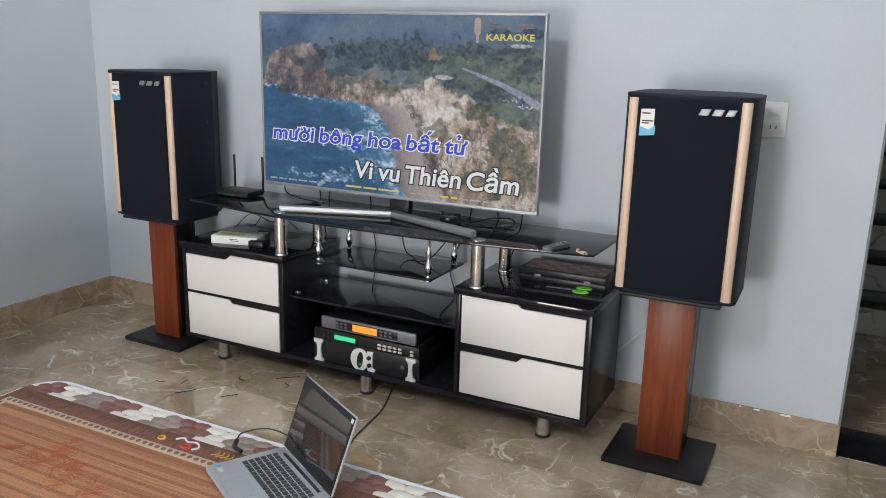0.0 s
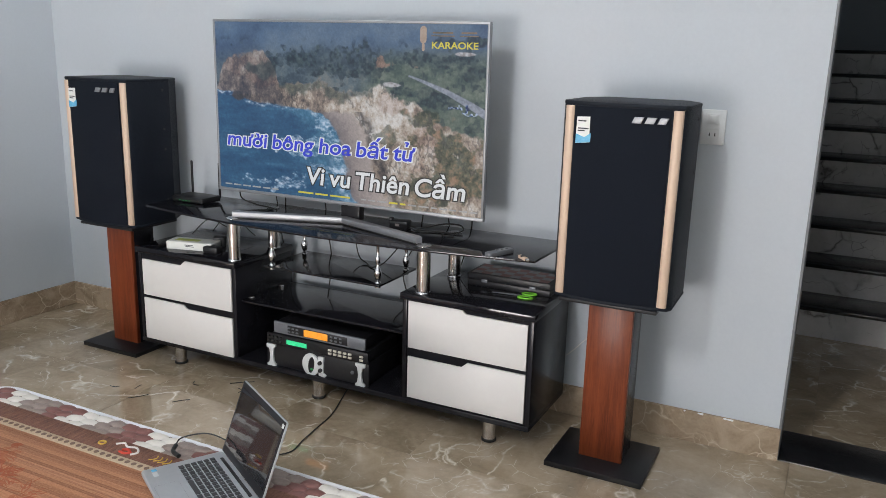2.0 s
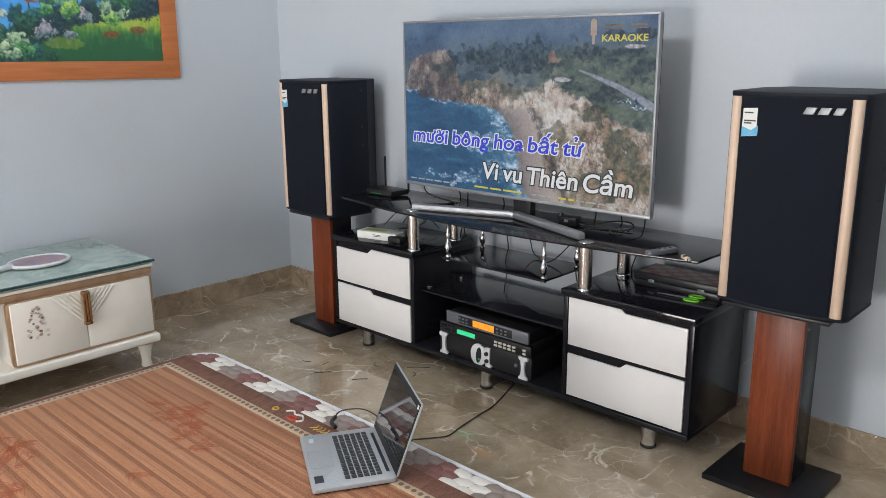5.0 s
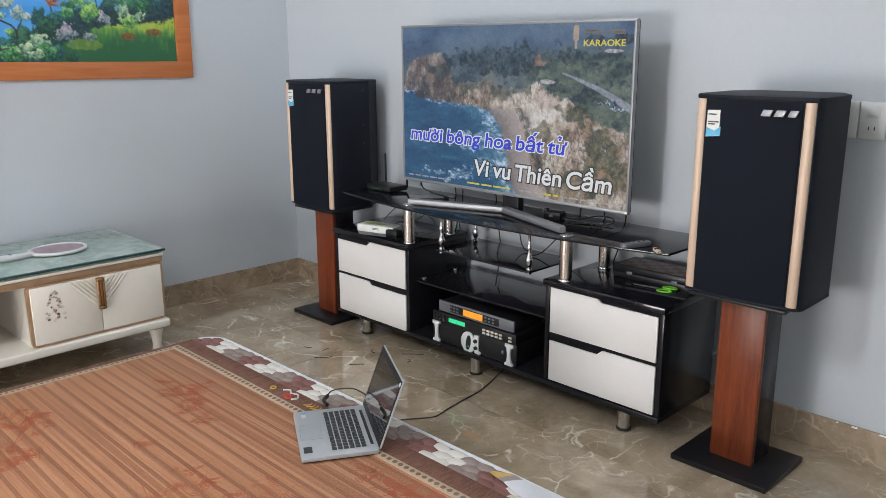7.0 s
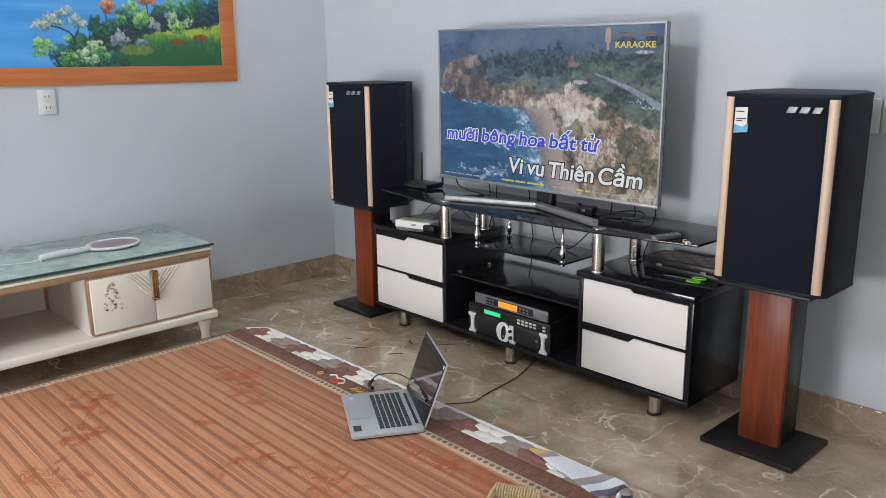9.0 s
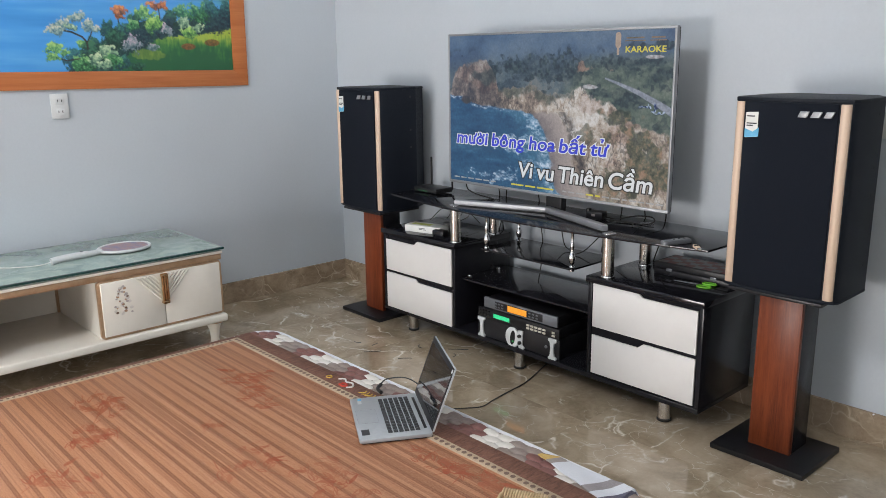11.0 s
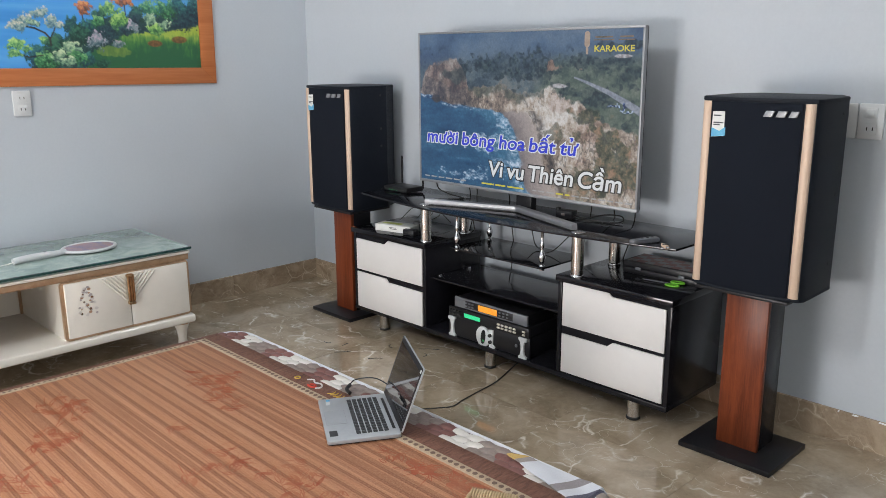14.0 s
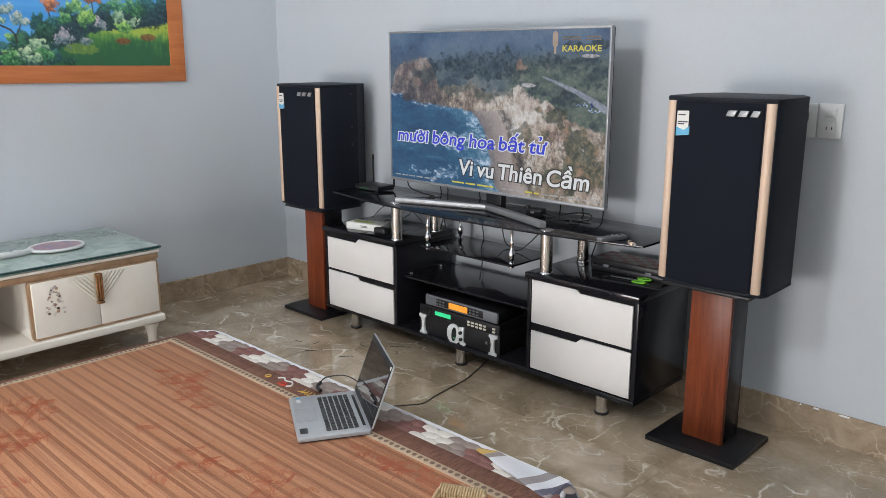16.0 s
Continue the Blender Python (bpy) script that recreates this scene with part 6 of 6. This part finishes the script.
SK_H = 0.120
wall = {k: bpy.data.objects["wall_" + k] for k in ("north", "west", "south", "east")}
sk = tile_mesh("skirting_tile", 0.60, 0.012, SK_H, 0.0012, M_SKIRT)
end = tile_mesh("skirting_tile", 0.55, 0.012, SK_H, 0.0012, M_SKIRT)
pieces("skirting_tile", sk, [pose(X0 + 0.012 + 0.6 * i, Y1 - 0.012, 0) for i in range(5)], wall["north"])
pieces("skirting_tile", end, [pose(X0 + 3.012 - 0.003, Y1 - 0.012, 0)], wall["north"])
pieces("skirting_tile", sk, [pose(X0 + 0.012, Y1 - 0.6 * (i + 1), 0, 0, 0, 90) for i in range(10)], wall["west"])
pieces("skirting_tile", sk, [pose(X1, Y1 - 0.6 * (i + 1), 0, 0, 0, 90) for i in range(7)], wall["east"])
pieces("skirting_tile", sk, [pose(-0.60 + 0.6 * i, Y0, 0) for i in range(4)], wall["south"])
for x0, x1 in ((-0.236, -0.228), (-0.186, -0.164), (-0.098, -0.060)):
    part("paint_smear", prism([(x0, SK_H - 0.004), (x1 - 0.003, SK_H - 0.005), (x1, SK_H + 0.001), (x0 + 0.003, SK_H + 0.001)], Y1 - 0.0135, Y1 - 0.0115, 0, "y"), M_CEIL, wall["north"], "white paint smear on the skirting edge")
ft = tile_mesh("floor_tile", 0.60, 0.60, 0.010, 0.0004, M_FLOOR)
lay_of = random.Random(21)
pieces("floor_tile", ft, [pose(X0 + 0.6 * i, Y1 - 0.6 * (j + 1), 0, lay_of.uniform(-0.16, 0.16), lay_of.uniform(-0.16, 0.16)) for i in range(10) for j in range(11)], floor)
pieces("floor_tile", ft, [pose(-0.40 + 0.6 * i, 3.20 + 0.6 * j, 0) for i in range(4) for j in range(3)], floor)

# ---- posts and backdrops added at the two unseen doorways, south and east ----
setting("door_frame", box(-0.64, -0.60, Y0 - 0.15, Y0 + 0.004, 0, 2.05, 0.003), M_JAMB, "plain grey post added at an assumed, unseen doorway", "trim")
setting("backdrop", box(-2.9, -0.1, Y0 - 0.42, Y0 - 0.40, 0, 2.8), M_CEIL, "pale wall added beyond an assumed, unseen doorway", "backdrop")
setting("door_frame", box(X1 - 0.004, X1 + 0.15, -1.79, -1.75, 0, 2.10, 0.003), M_JAMB, "plain grey post added at an assumed, unseen doorway", "trim")
setting("backdrop", box(X1 + 0.30, X1 + 0.32, -3.4, -1.2, 0, 2.6), M_CEIL, "pale wall added beyond an assumed, unseen doorway", "backdrop")
